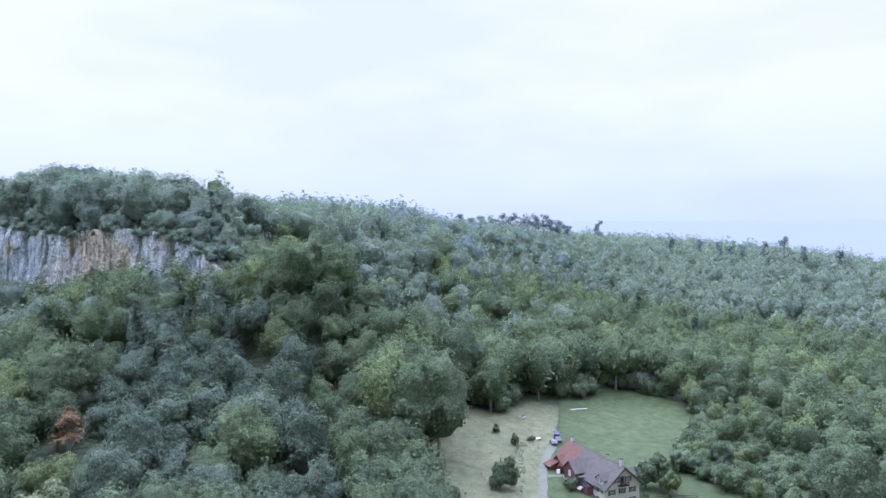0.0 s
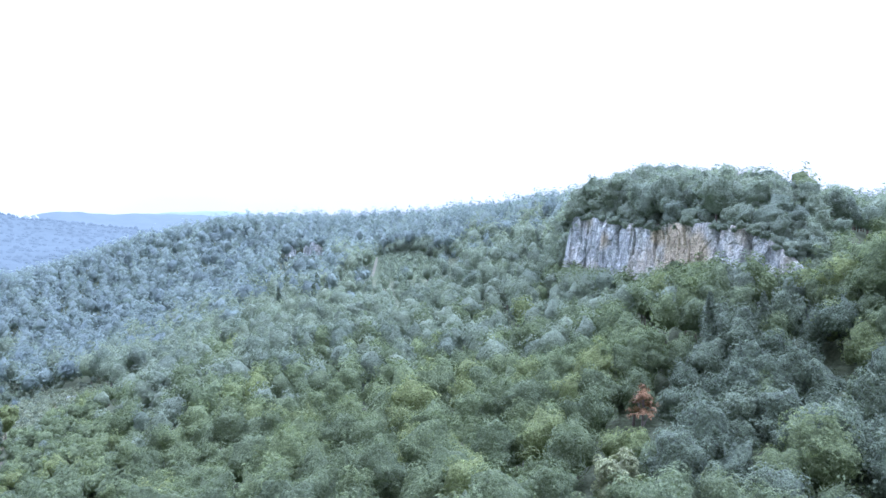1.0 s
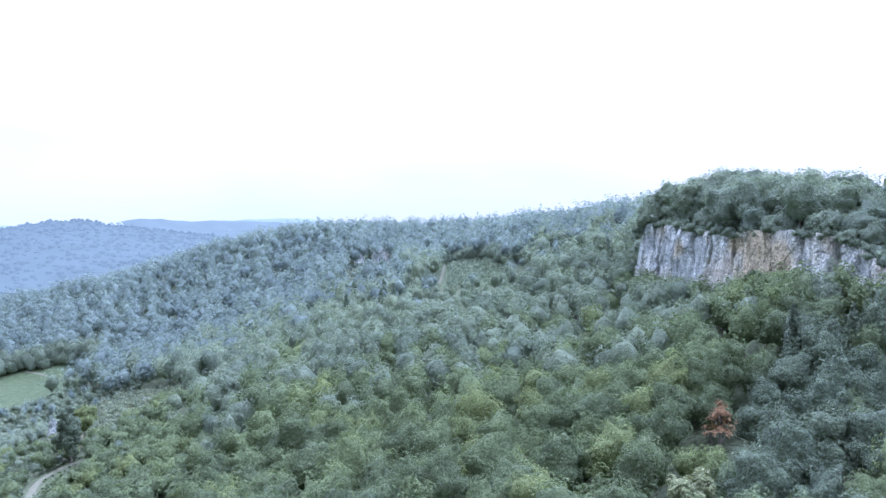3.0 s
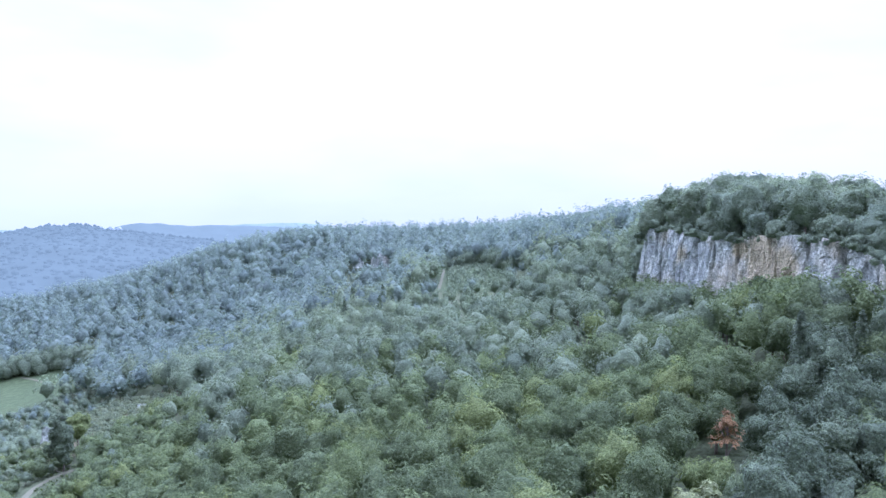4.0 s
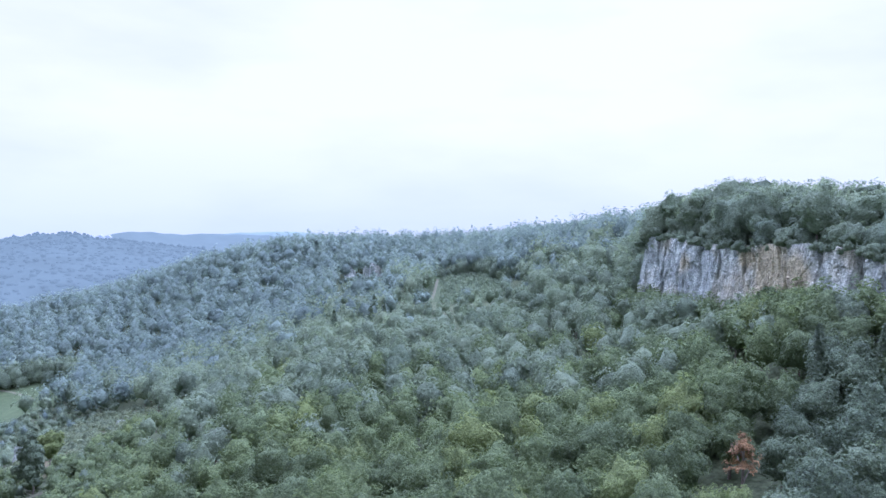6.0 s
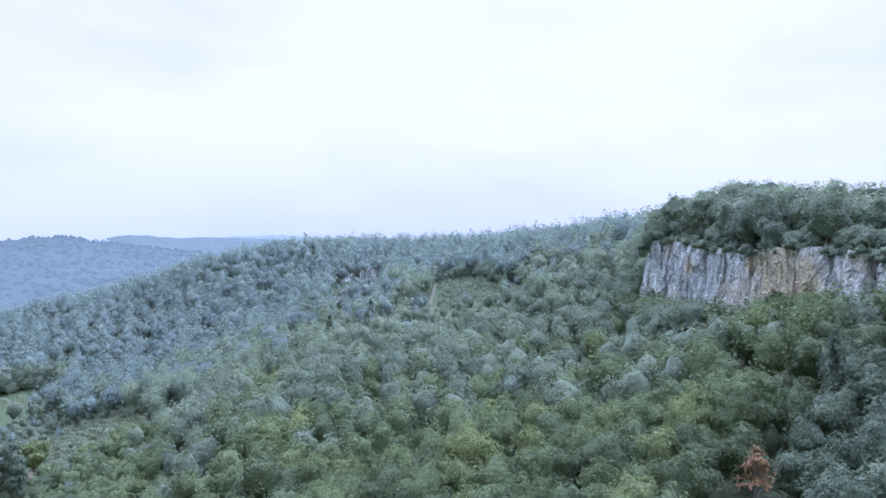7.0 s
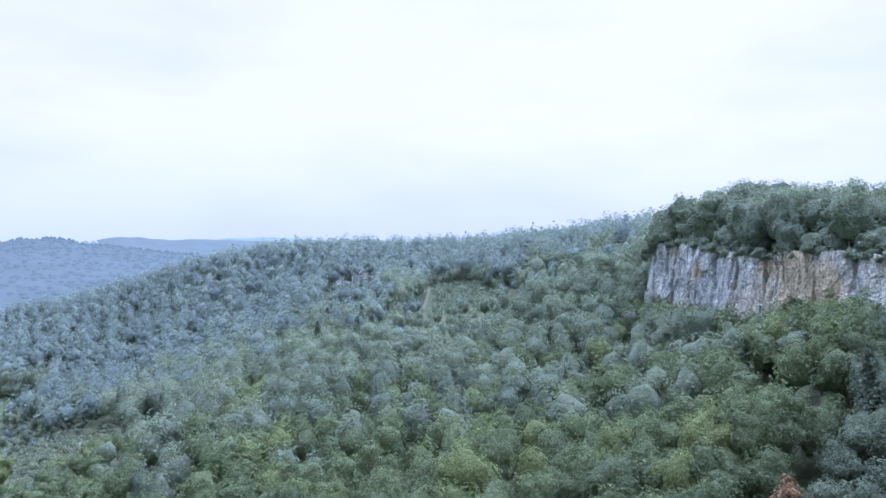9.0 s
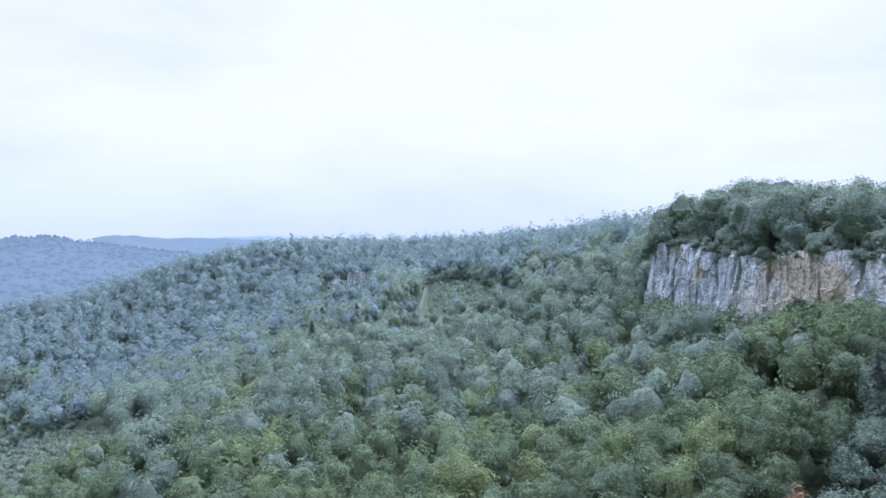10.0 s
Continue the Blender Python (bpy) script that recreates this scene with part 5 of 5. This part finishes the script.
def box(lo, hi, bevel=0.0):
    bm = bmesh.new()
    bmesh.ops.create_cube(bm, size=1)
    for v in bm.verts:
        v.co = Vector([(a + b) / 2 + c * (b - a) for a, b, c in zip(lo, hi, v.co)])
    if bevel:
        bmesh.ops.bevel(bm, geom=bm.edges[:], offset=bevel, segments=2, affect="EDGES")
    return bm


def prism(outline, y0, y1):
    """A wall block with the outline (x, z) from y0 to y1."""
    bm = bmesh.new()
    a = [bm.verts.new((x, y0, z)) for x, z in outline]
    b = [bm.verts.new((x, y1, z)) for x, z in outline]
    bm.faces.new(a)
    bm.faces.new(b[::-1])
    for i in range(len(a)):
        j = (i + 1) % len(a)
        bm.faces.new((a[j], a[i], b[i], b[j]))
    bmesh.ops.recalc_face_normals(bm, faces=bm.faces[:])
    return bm


def tiled_slope(x_ridge, z_ridge, x_eave, z_eave, y0, y1, rows=18, thick=0.18):
    """A roof slope of overlapping tile courses, running along y."""
    dx, dz = (x_eave - x_ridge) / rows, (z_eave - z_ridge) / rows
    ln = math.hypot(dx, dz)
    nx, nz = -dz / ln, dx / ln
    if nz < 0:
        nx, nz = -nx, -nz
    top = []
    for k in range(rows):
        top.append((x_ridge + dx * k, z_ridge + dz * k))
        top.append((x_ridge + dx * (k + 1) + nx * 0.07, z_ridge + dz * (k + 1) + nz * 0.07))
    return prism(top + [(x_eave - nx * thick, z_eave - nz * thick), (x_ridge - nx * thick, z_ridge - nz * thick)], y0, y1)


HOUSE_AT = Matrix.LocRotScale((142.1, 72.5, 39.2), Euler((0, 0, -0.461)), None)
HW, EAVE, TOP, LONG, DWELL = 4.6, 4.8, 8.7, 20.8, 9.9
house = tagged(new("farmhouse"), "long farmhouse with cream gable, red timber barn and tiled roof", "house")
house.matrix_basis = HOUSE_AT
outline = [(-HW, -1.5), (HW, -1.5), (HW, EAVE), (0, TOP - 0.25), (-HW, EAVE)]
front = part("wall", prism(outline, 0, DWELL), PLASTER, house, "cream plastered wall with gable")
barn = part("wall", prism([(x * 0.995, z) for x, z in outline], DWELL + 0.01, LONG), RED_WOOD, house, "dark red timber barn wall")
slope_run, slope_fall = HW + 0.75, (TOP - EAVE) * (HW + 0.75) / HW
for side in (-1, 1):
    part("roof", tiled_slope(0, TOP, side * slope_run, TOP - slope_fall, -1.2, 14.6), TILE_GREY, house, "weathered grey-brown tiled roof slope")
    part("roof", tiled_slope(0, TOP + 0.02, side * slope_run, TOP - slope_fall + 0.02, 14.62, LONG + 0.8), TILE_RED, house, "reddish tiled roof slope of the barn")
    part("bargeboard", prism([(0, TOP - 0.02), (side * slope_run, TOP - slope_fall - 0.02), (side * slope_run, TOP - slope_fall - 0.32), (0, TOP - 0.34)], -1.28, -1.2), DARK_WOOD, house)
part("ridge_cap", prism([(-0.22, TOP - 0.1), (0, TOP + 0.16), (0.22, TOP - 0.1)], -1.2, LONG + 0.8), TILE_GREY, house)


def window(parent, at, turn, w=0.9, h=1.25, shutters=True):
    """A casement: recessed glass, frame, sill and open shutters; local x along the wall, -y outwards."""
    m = Matrix.Translation(at) @ Matrix.Rotation(turn, 4, "Z")
    frame_bm = bmesh.new()
    for lo, hi in (((-w / 2 - 0.08, -0.07, -h / 2 - 0.08), (w / 2 + 0.08, 0.02, -h / 2)), ((-w / 2 - 0.08, -0.07, h / 2), (w / 2 + 0.08, 0.02, h / 2 + 0.08)), ((-w / 2 - 0.08, -0.07, -h / 2), (-w / 2, 0.02, h / 2)), ((w / 2, -0.07, -h / 2), (w / 2 + 0.08, 0.02, h / 2)), ((-0.04, -0.06, -h / 2), (0.04, 0.02, h / 2)), ((-w / 2, -0.06, -0.03), (w / 2, 0.02, 0.03))):
        b = box(lo, hi)
        me = bpy.data.meshes.new("tmp")
        b.to_mesh(me)
        b.free()
        frame_bm.from_mesh(me)
        bpy.data.meshes.remove(me)
    win = part("window", frame_bm, WHITE_PAINT, parent, "white window frame")
    win.matrix_basis = m
    part("pane", box((-w / 2, -0.035, -h / 2), (w / 2, 0.0, h / 2)), GLASS, win)
    part("sill", box((-w / 2 - 0.15, -0.16, -h / 2 - 0.16), (w / 2 + 0.15, 0, -h / 2 - 0.08)), CHIMNEY, win)
    if shutters:
        for s in (-1, 1):
            part("shutter", box((s * (w / 2 + 0.1) - (w * 0.5 if s < 0 else 0), -0.08, -h / 2 - 0.04), (s * (w / 2 + 0.1) + (w * 0.5 if s > 0 else 0), -0.03, h / 2 + 0.04)), SHUTTER, win, "dark shutter")
    return win


for x, z in ((-1.5, 5.7), (1.5, 5.7), (-2.7, 3.2), (0.0, 3.2), (2.7, 3.2), (-2.7, 0.9), (0.0, 0.9), (2.7, 0.9)):
    window(house, (x, -0.02, z), 0, 0.8, 1.15)
window(house, (0.0, -0.02, 7.3), 0, 0.4, 0.5, False)
door = part("balcony_door", box((-0.45, -0.05, 4.6), (0.45, 0.0, 6.4)), GLASS, house, "glazed balcony door")
bal = part("balcony", box((-1.3, -1.05, 4.45), (1.3, 0.0, 4.58), 0.02), DARK_WOOD, house, "small wooden balcony with red flowers")
part("rail", box((-1.3, -1.05, 5.35), (1.3, -0.97, 5.45)), DARK_WOOD, bal)
for k in range(12):
    part("baluster", box((-1.27 + k * 0.225, -1.03, 4.58), (-1.21 + k * 0.225, -0.99, 5.35)), DARK_WOOD, bal)
part("flower_box", box((-1.2, -1.24, 5.16), (1.2, -1.06, 5.34), 0.05), FLOWERS, bal, "box of red flowers")
for y, z in ((1.4, 3.5), (3.3, 3.5), (1.4, 1.2), (3.3, 1.2)):
    window(house, (-HW - 0.02, y, z), -math.pi / 2, 0.8, 1.15)
for y, z in ((1.6, 3.2), (4.2, 3.2), (6.8, 3.2), (1.6, 0.9), (4.2, 0.9), (6.8, 0.9)):
    window(house, (HW + 0.02, y, z), math.pi / 2, 0.8, 1.15)


def dormer(y, side, wide, x_face, z_sill, z_top, wall_mat, roof_mat, label):
    """A gabled dormer on a roof slope, its ridge running into the roof."""
    peak = z_top + wide * 0.42
    bm = bmesh.new()
    ring = [(y - wide / 2, z_sill), (y + wide / 2, z_sill), (y + wide / 2, z_top), (y, peak), (y - wide / 2, z_top)]
    a = [bm.verts.new((side * x_face, yy, z)) for yy, z in ring]
    b = [bm.verts.new((side * 0.6, yy, z)) for yy, z in ring]
    bm.faces.new(a)
    bm.faces.new(b[::-1])
    for i in range(5):
        j = (i + 1) % 5
        bm.faces.new((a[j], a[i], b[i], b[j]))
    bmesh.ops.recalc_face_normals(bm, faces=bm.faces[:])
    d = part("dormer", bm, wall_mat, house, label)
    for s in (-1, 1):
        sl = bmesh.new()
        for (y0, z0), (y1, z1) in (((y, peak + 0.08), (y + s * (wide / 2 + 0.35), z_top - 0.22)),):
            ring2 = [(y0, z0), (y1, z1), (y1, z1 - 0.14), (y0, z0 - 0.14)]
            f = [sl.verts.new((side * (x_face + 0.35), yy, z)) for yy, z in ring2]
            g = [sl.verts.new((side * 0.5, yy, z)) for yy, z in ring2]
            sl.faces.new(f)
            sl.faces.new(g[::-1])
            for i in range(4):
                j = (i + 1) % 4
                sl.faces.new((f[j], f[i], g[i], g[j]))
        bmesh.ops.recalc_face_normals(sl, faces=sl.faces[:])
        part("roof", sl, roof_mat, d)
    return d


fd = dormer(1.9, -1, 2.4, 4.5, 4.7, 6.0, PLASTER, TILE_GREY, "cream dormer with a small gable")
window(fd, (-4.52, 1.45, 5.5), -math.pi / 2, 0.55, 0.9, False)
window(fd, (-4.52, 2.35, 5.5), -math.pi / 2, 0.55, 0.9, False)
rd = dormer(2.8, 1, 2.4, 4.5, 4.7, 6.0, PLASTER, TILE_GREY, "cream dormer with a small gable")
window(rd, (4.52, 2.8, 5.4), math.pi / 2, 0.7, 0.9, False)
wing = dormer(10.8, -1, 4.8, 6.6, 1.0, 5.5, RED_WOOD, TILE_GREY, "red timber cross gable of the barn")
window(wing, (-6.62, 10.8, 4.7), -math.pi / 2, 0.8, 0.9, False)
part("canopy", prism([(-6.3, 4.62), (-6.3, 4.74), (-4.6, 4.74), (-4.6, 4.62)], 7.0, 8.38), TILE_GREY, wing, "small grey canopy over the terrace")
annex = part("annex", box((-6.2, 4.3, -1.0), (-4.12, 8.38, 3.3)), RED_WOOD, house, "red timber annex under a roof terrace")
part("terrace", box((-6.35, 4.2, 3.3), (-4.12, 8.38, 3.46)), DARK_WOOD, annex, "wooden roof terrace")
for k in range(12):
    part("baluster", box((-6.3, 4.25 + k * 0.37, 3.46), (-6.24, 4.31 + k * 0.37, 4.3)), DARK_WOOD, annex)
part("rail", box((-6.34, 4.2, 4.3), (-6.20, 8.38, 4.4)), DARK_WOOD, annex)
part("awning", tiled_slope(-6.2, 2.9, -7.1, 2.4, 5.8, 7.0, 3, 0.05), WHITE_PAINT, annex, "white awning")
window(annex, (-6.22, 7.6, 1.9), -math.pi / 2, 0.9, 1.0, False)
part("barn_gate", box((-4.66, 15.0, 0.8), (-4.59, 17.2, 3.9)), DARK_WOOD, house, "dark wooden barn gate")
rear_wing = dormer(18.6, -1, 3.2, 5.0, 0.6, 5.0, RED_WOOD, TILE_RED, "small red timber cross gable")
window(rear_wing, (-5.02, 18.6, 4.2), -math.pi / 2, 0.7, 0.8, False)
rear = part("lean_to", box((-7.2, 18.4, -0.5), (-5.05, 20.7, 3.9)), RED_WOOD, house, "red timber lean-to at the barn's rear")
part("roof", tiled_slope(-4.9, 5.0, -7.7, 3.9, 18.0, 21.1, 8, 0.14), TILE_RED, rear, "reddish tiled lean-to roof")
part("barn_door", box((-7.26, 18.9, 1.2), (-7.2, 20.2, 3.4)), DARK_WOOD, rear, "dark wooden barn door")
for x, y, h, w in ((0.1, 0.4, 2.0, 0.6), (0.2, 5.8, 1.4, 0.5), (0.1, 20.2, 1.6, 0.6)):
    ch = part("chimney", box((x - w / 2, y - w / 2, TOP - 0.8), (x + w / 2, y + w / 2, TOP + h - 0.6), 0.03), CHIMNEY, house, "pale rendered chimney")
    part("cap", box((x - w / 2 - 0.1, y - w / 2 - 0.1, TOP + h - 0.6), (x + w / 2 + 0.1, y + w / 2 + 0.1, TOP + h - 0.45), 0.02), DARK_WOOD, ch)


def in_yard(x, y, dz=0.0):
    p = HOUSE_AT @ Vector((x, y, 0))
    return p.x, p.y, float(ground(p.x, p.y)) + dz


for x, y, s in ((-3.4, -2.2, 0.16), (-0.6, -2.8, 0.13), (1.6, -2.4, 0.15), (5.6, -1.2, 0.17), (-8.4, 7.4, 0.24), (-8.2, 9.2, 0.16)):
    wx, wy, _ = in_yard(x, y)
    lone_tree("garden_shrub", wx, wy, broadleaf(rng, 300, 1.3, 2, 14, 6.6), LEAF, s, "green garden shrub against the farmhouse", "bush", trunk=None)


# ---- cars by the end of the driveway ----
CAR_BLUE = plain("dark_blue_car_paint", (0.03, 0.045, 0.09), 0.3, 0.6, 0.1, 1.0)
CAR_GREY = plain("dark_grey_car_paint", (0.05, 0.055, 0.06), 0.3, 0.6, 0.1, 1.0)
TYRE = plain("tyre_rubber", (0.02, 0.02, 0.02), 0.9, 0.2, 0.2, 4.0)
RIM = plain("wheel_rim", (0.45, 0.45, 0.46), 0.35, 0.5, 0.1, 4.0, 0.0, 0.8)
LAMP = plain("red_lamp_glass", (0.30, 0.02, 0.02), 0.2, 0.5, 0.1, 4.0)


def car(x, y, turn, paint, label):
    c = tagged(new("car"), label, "car", "parked cars")
    c.matrix_basis = Matrix.LocRotScale((x, y, float(ground(x, y)) + 0.36), Euler((0, 0, turn)), (0.9, 0.9, 0.9))
    side = [(-2.1, 0.32), (2.1, 0.32), (2.15, 0.7), (1.95, 0.86), (0.95, 0.96), (0.35, 1.42), (-1.35, 1.46), (-1.95, 0.98), (-2.12, 0.9)]
    body_bm = prism([(a, b) for a, b in side], -0.86, 0.86)
    bmesh.ops.bevel(body_bm, geom=body_bm.edges[:], offset=0.06, segments=2, affect="EDGES")
    body = part("body", body_bm, paint, c)
    part("windscreen", prism([(0.92, 1.0), (0.40, 1.40), (0.36, 1.37), (0.88, 0.97)], -0.72, 0.72), GLASS, body)
    part("rear_window", prism([(-1.90, 1.02), (-1.40, 1.43), (-1.37, 1.40), (-1.86, 1.0)], -0.70, 0.70), GLASS, body)
    for s in (-1, 1):
        part("side_window", box((-1.35, s * 0.87 - 0.012, 1.0), (0.45, s * 0.87 + 0.012, 1.36), 0.01), GLASS, body)
        part("tail_lamp", box((-2.14, s * 0.62 - 0.15, 0.72), (-2.06, s * 0.62 + 0.15, 0.88), 0.02), LAMP, body)
        part("headlamp", box((2.04, s * 0.6 - 0.18, 0.62), (2.14, s * 0.6 + 0.18, 0.76), 0.02), RIM, body)
        for wx in (-1.3, 1.3):
            for nm, r, w, mt in (("wheel", 0.32, 0.2, TYRE), ("rim", 0.2, 0.23, RIM)):
                bm = bmesh.new()
                bmesh.ops.create_cone(bm, cap_ends=True, segments=20, radius1=r, radius2=r, depth=w)
                bmesh.ops.rotate(bm, verts=bm.verts[:], matrix=Matrix.Rotation(math.pi / 2, 3, "X"))
                bmesh.ops.translate(bm, verts=bm.verts[:], vec=(wx, s * 0.8, 0.32))
                wheel = part(nm, bm, mt, c if nm == "wheel" else wheel)
    return c


car(164.2, 102.9, 0.75, CAR_GREY, "dark grey hatchback parked at the end of the driveway")
car(161.0, 102.2, 0.75, CAR_GREY, "dark car parked beside another at the driveway")
car(168.6, 106.0, 0.6, CAR_BLUE, "dark blue car parked on the grass")

# ---- small things on the meadow ----
tr = tagged(new("water_trough"), "white cattle trough standing on the meadow", "trough")
tr.location = (172.7, 120.3, float(ground(172.7, 120.3)) + 0.3)
part("basin", box((-1.0, -0.4, 0.15), (1.0, 0.4, 0.7), 0.08), WHITE_PAINT, tr)
part("inside", box((-0.85, -0.28, 0.66), (0.85, 0.28, 0.712)), GLASS, tr, "dark water")
for sx_ in (-0.8, 0.8):
    part("foot", box((sx_ - 0.1, -0.35, -0.05), (sx_ + 0.1, 0.35, 0.16)), CHIMNEY, tr)
cart = tagged(new("covered_trailer"), "low trailer under a pale tarpaulin on the grass", "trailer")
cart.matrix_basis = Matrix.LocRotScale((160.4, 106.6, float(ground(160.4, 106.6)) + 0.3), Euler((0, 0, -0.35)), (0.5, 0.5, 0.42))
part("bed", box((-1.5, -0.7, 0.4), (1.5, 0.7, 0.55), 0.02), DARK_WOOD, cart)
part("tarpaulin", prism([(-1.55, 0.55), (1.55, 0.55), (1.35, 1.0), (0.2, 1.15), (-1.3, 0.95)], -0.75, 0.75), WHITE_PAINT, cart, "pale tarpaulin")
part("drawbar", box((1.5, -0.06, 0.38), (2.9, 0.06, 0.48)), DARK_WOOD, cart)
for s in (-1, 1):
    bm = bmesh.new()
    bmesh.ops.create_cone(bm, cap_ends=True, segments=16, radius1=0.32, radius2=0.32, depth=0.18)
    bmesh.ops.rotate(bm, verts=bm.verts[:], matrix=Matrix.Rotation(math.pi / 2, 3, "X"))
    bmesh.ops.translate(bm, verts=bm.verts[:], vec=(0, s * 0.82, 0.3))
    part("wheel", bm, TYRE, cart)
pile = tagged(new("log_pile"), "long stack of pale split logs at the forest edge", "logs")
pile.matrix_basis = Matrix.LocRotScale((198.6, 117.4, float(ground(198.6, 117.4)) + 0.32), Euler((0, 0, -0.52)), (0.84, 0.5, 0.36))
log_bm = bmesh.new()
bmesh.ops.create_cone(log_bm, cap_ends=True, segments=8, radius1=0.2, radius2=0.19, depth=1.1)
bmesh.ops.rotate(log_bm, verts=log_bm.verts[:], matrix=Matrix.Rotation(math.pi / 2, 3, "X"))
first = part("log", log_bm, WOOD_PALE, pile)
first.location = (-4.0, 0, 0.2)
for k in range(1, 34):
    lg = new("log", first.data)
    lg.parent = pile
    row, i = divmod(k, 21)
    lg.location = (-4.0 + i * 0.41 + row * 0.2, rng.uniform(-0.08, 0.08), 0.2 + row * 0.35)
post_bm = box((-0.07, -0.07, -0.4), (0.07, 0.07, 0.9), 0.01)
fence = tagged(new("fence"), "low weathered wooden fence beside the garden", "fence")
fence_line = [(151.0, 68.4), (153.2, 66.2), (155.4, 64.0), (157.6, 61.8)]
post_first = part("post", post_bm, DARK_WOOD, fence)
for k, (x, y) in enumerate(fence_line):
    p = post_first if k == 0 else new("post", post_first.data)
    p.parent = fence
    p.location = (x, y, float(ground(x, y)) + 0.3)
for (ax, ay), (bx, by) in zip(fence_line, fence_line[1:]):
    za, zb = float(ground(ax, ay)) + 0.3, float(ground(bx, by)) + 0.3
    for h in (0.35, 0.75):
        rail = part("rail", box((-0.02, 0, -0.06), (0.02, math.hypot(bx - ax, by - ay), 0.06)), DARK_WOOD, fence)
        rail.matrix_basis = Matrix.LocRotScale((ax, ay, za + h), Euler((math.atan2(zb - za, math.hypot(bx - ax, by - ay)), 0, -math.atan2(bx - ax, by - ay))), None)


def firewood_stack(x, y, turn, count, label):
    """A low stack of split firewood under the open sky."""
    stack = tagged(new("firewood_stack"), label, "firewood", "firewood in the yard")
    stack.matrix_basis = Matrix.LocRotScale((x, y, float(ground(x, y)) + 0.3), Euler((0, 0, turn)), (0.7, 0.7, 0.7))
    for k in range(count):
        billet = new("log", first.data)
        billet.parent = stack
        row, i = divmod(k, 7)
        billet.location = (-1.2 + i * 0.41 + row * 0.2, rng.uniform(-0.1, 0.1), 0.2 + row * 0.35)


firewood_stack(144.4, 90.3, 0.5, 18, "small stack of pale firewood beside the gravel branch")
firewood_stack(142.6, 87.2, 0.9, 14, "small stack of pale firewood by the barn wall")
marker = tagged(new("marker_post"), "short pale wooden post at the meadow's edge", "post")
marker.location = (153.6, 104.0, float(ground(153.6, 104.0)) + 0.28)
part("post", box((-0.08, -0.08, -0.3), (0.08, 0.08, 1.1), 0.015), WOOD_PALE, marker)
part("cap", box((-0.11, -0.11, 1.1), (0.11, 0.11, 1.18), 0.02), WHITE_PAINT, marker)
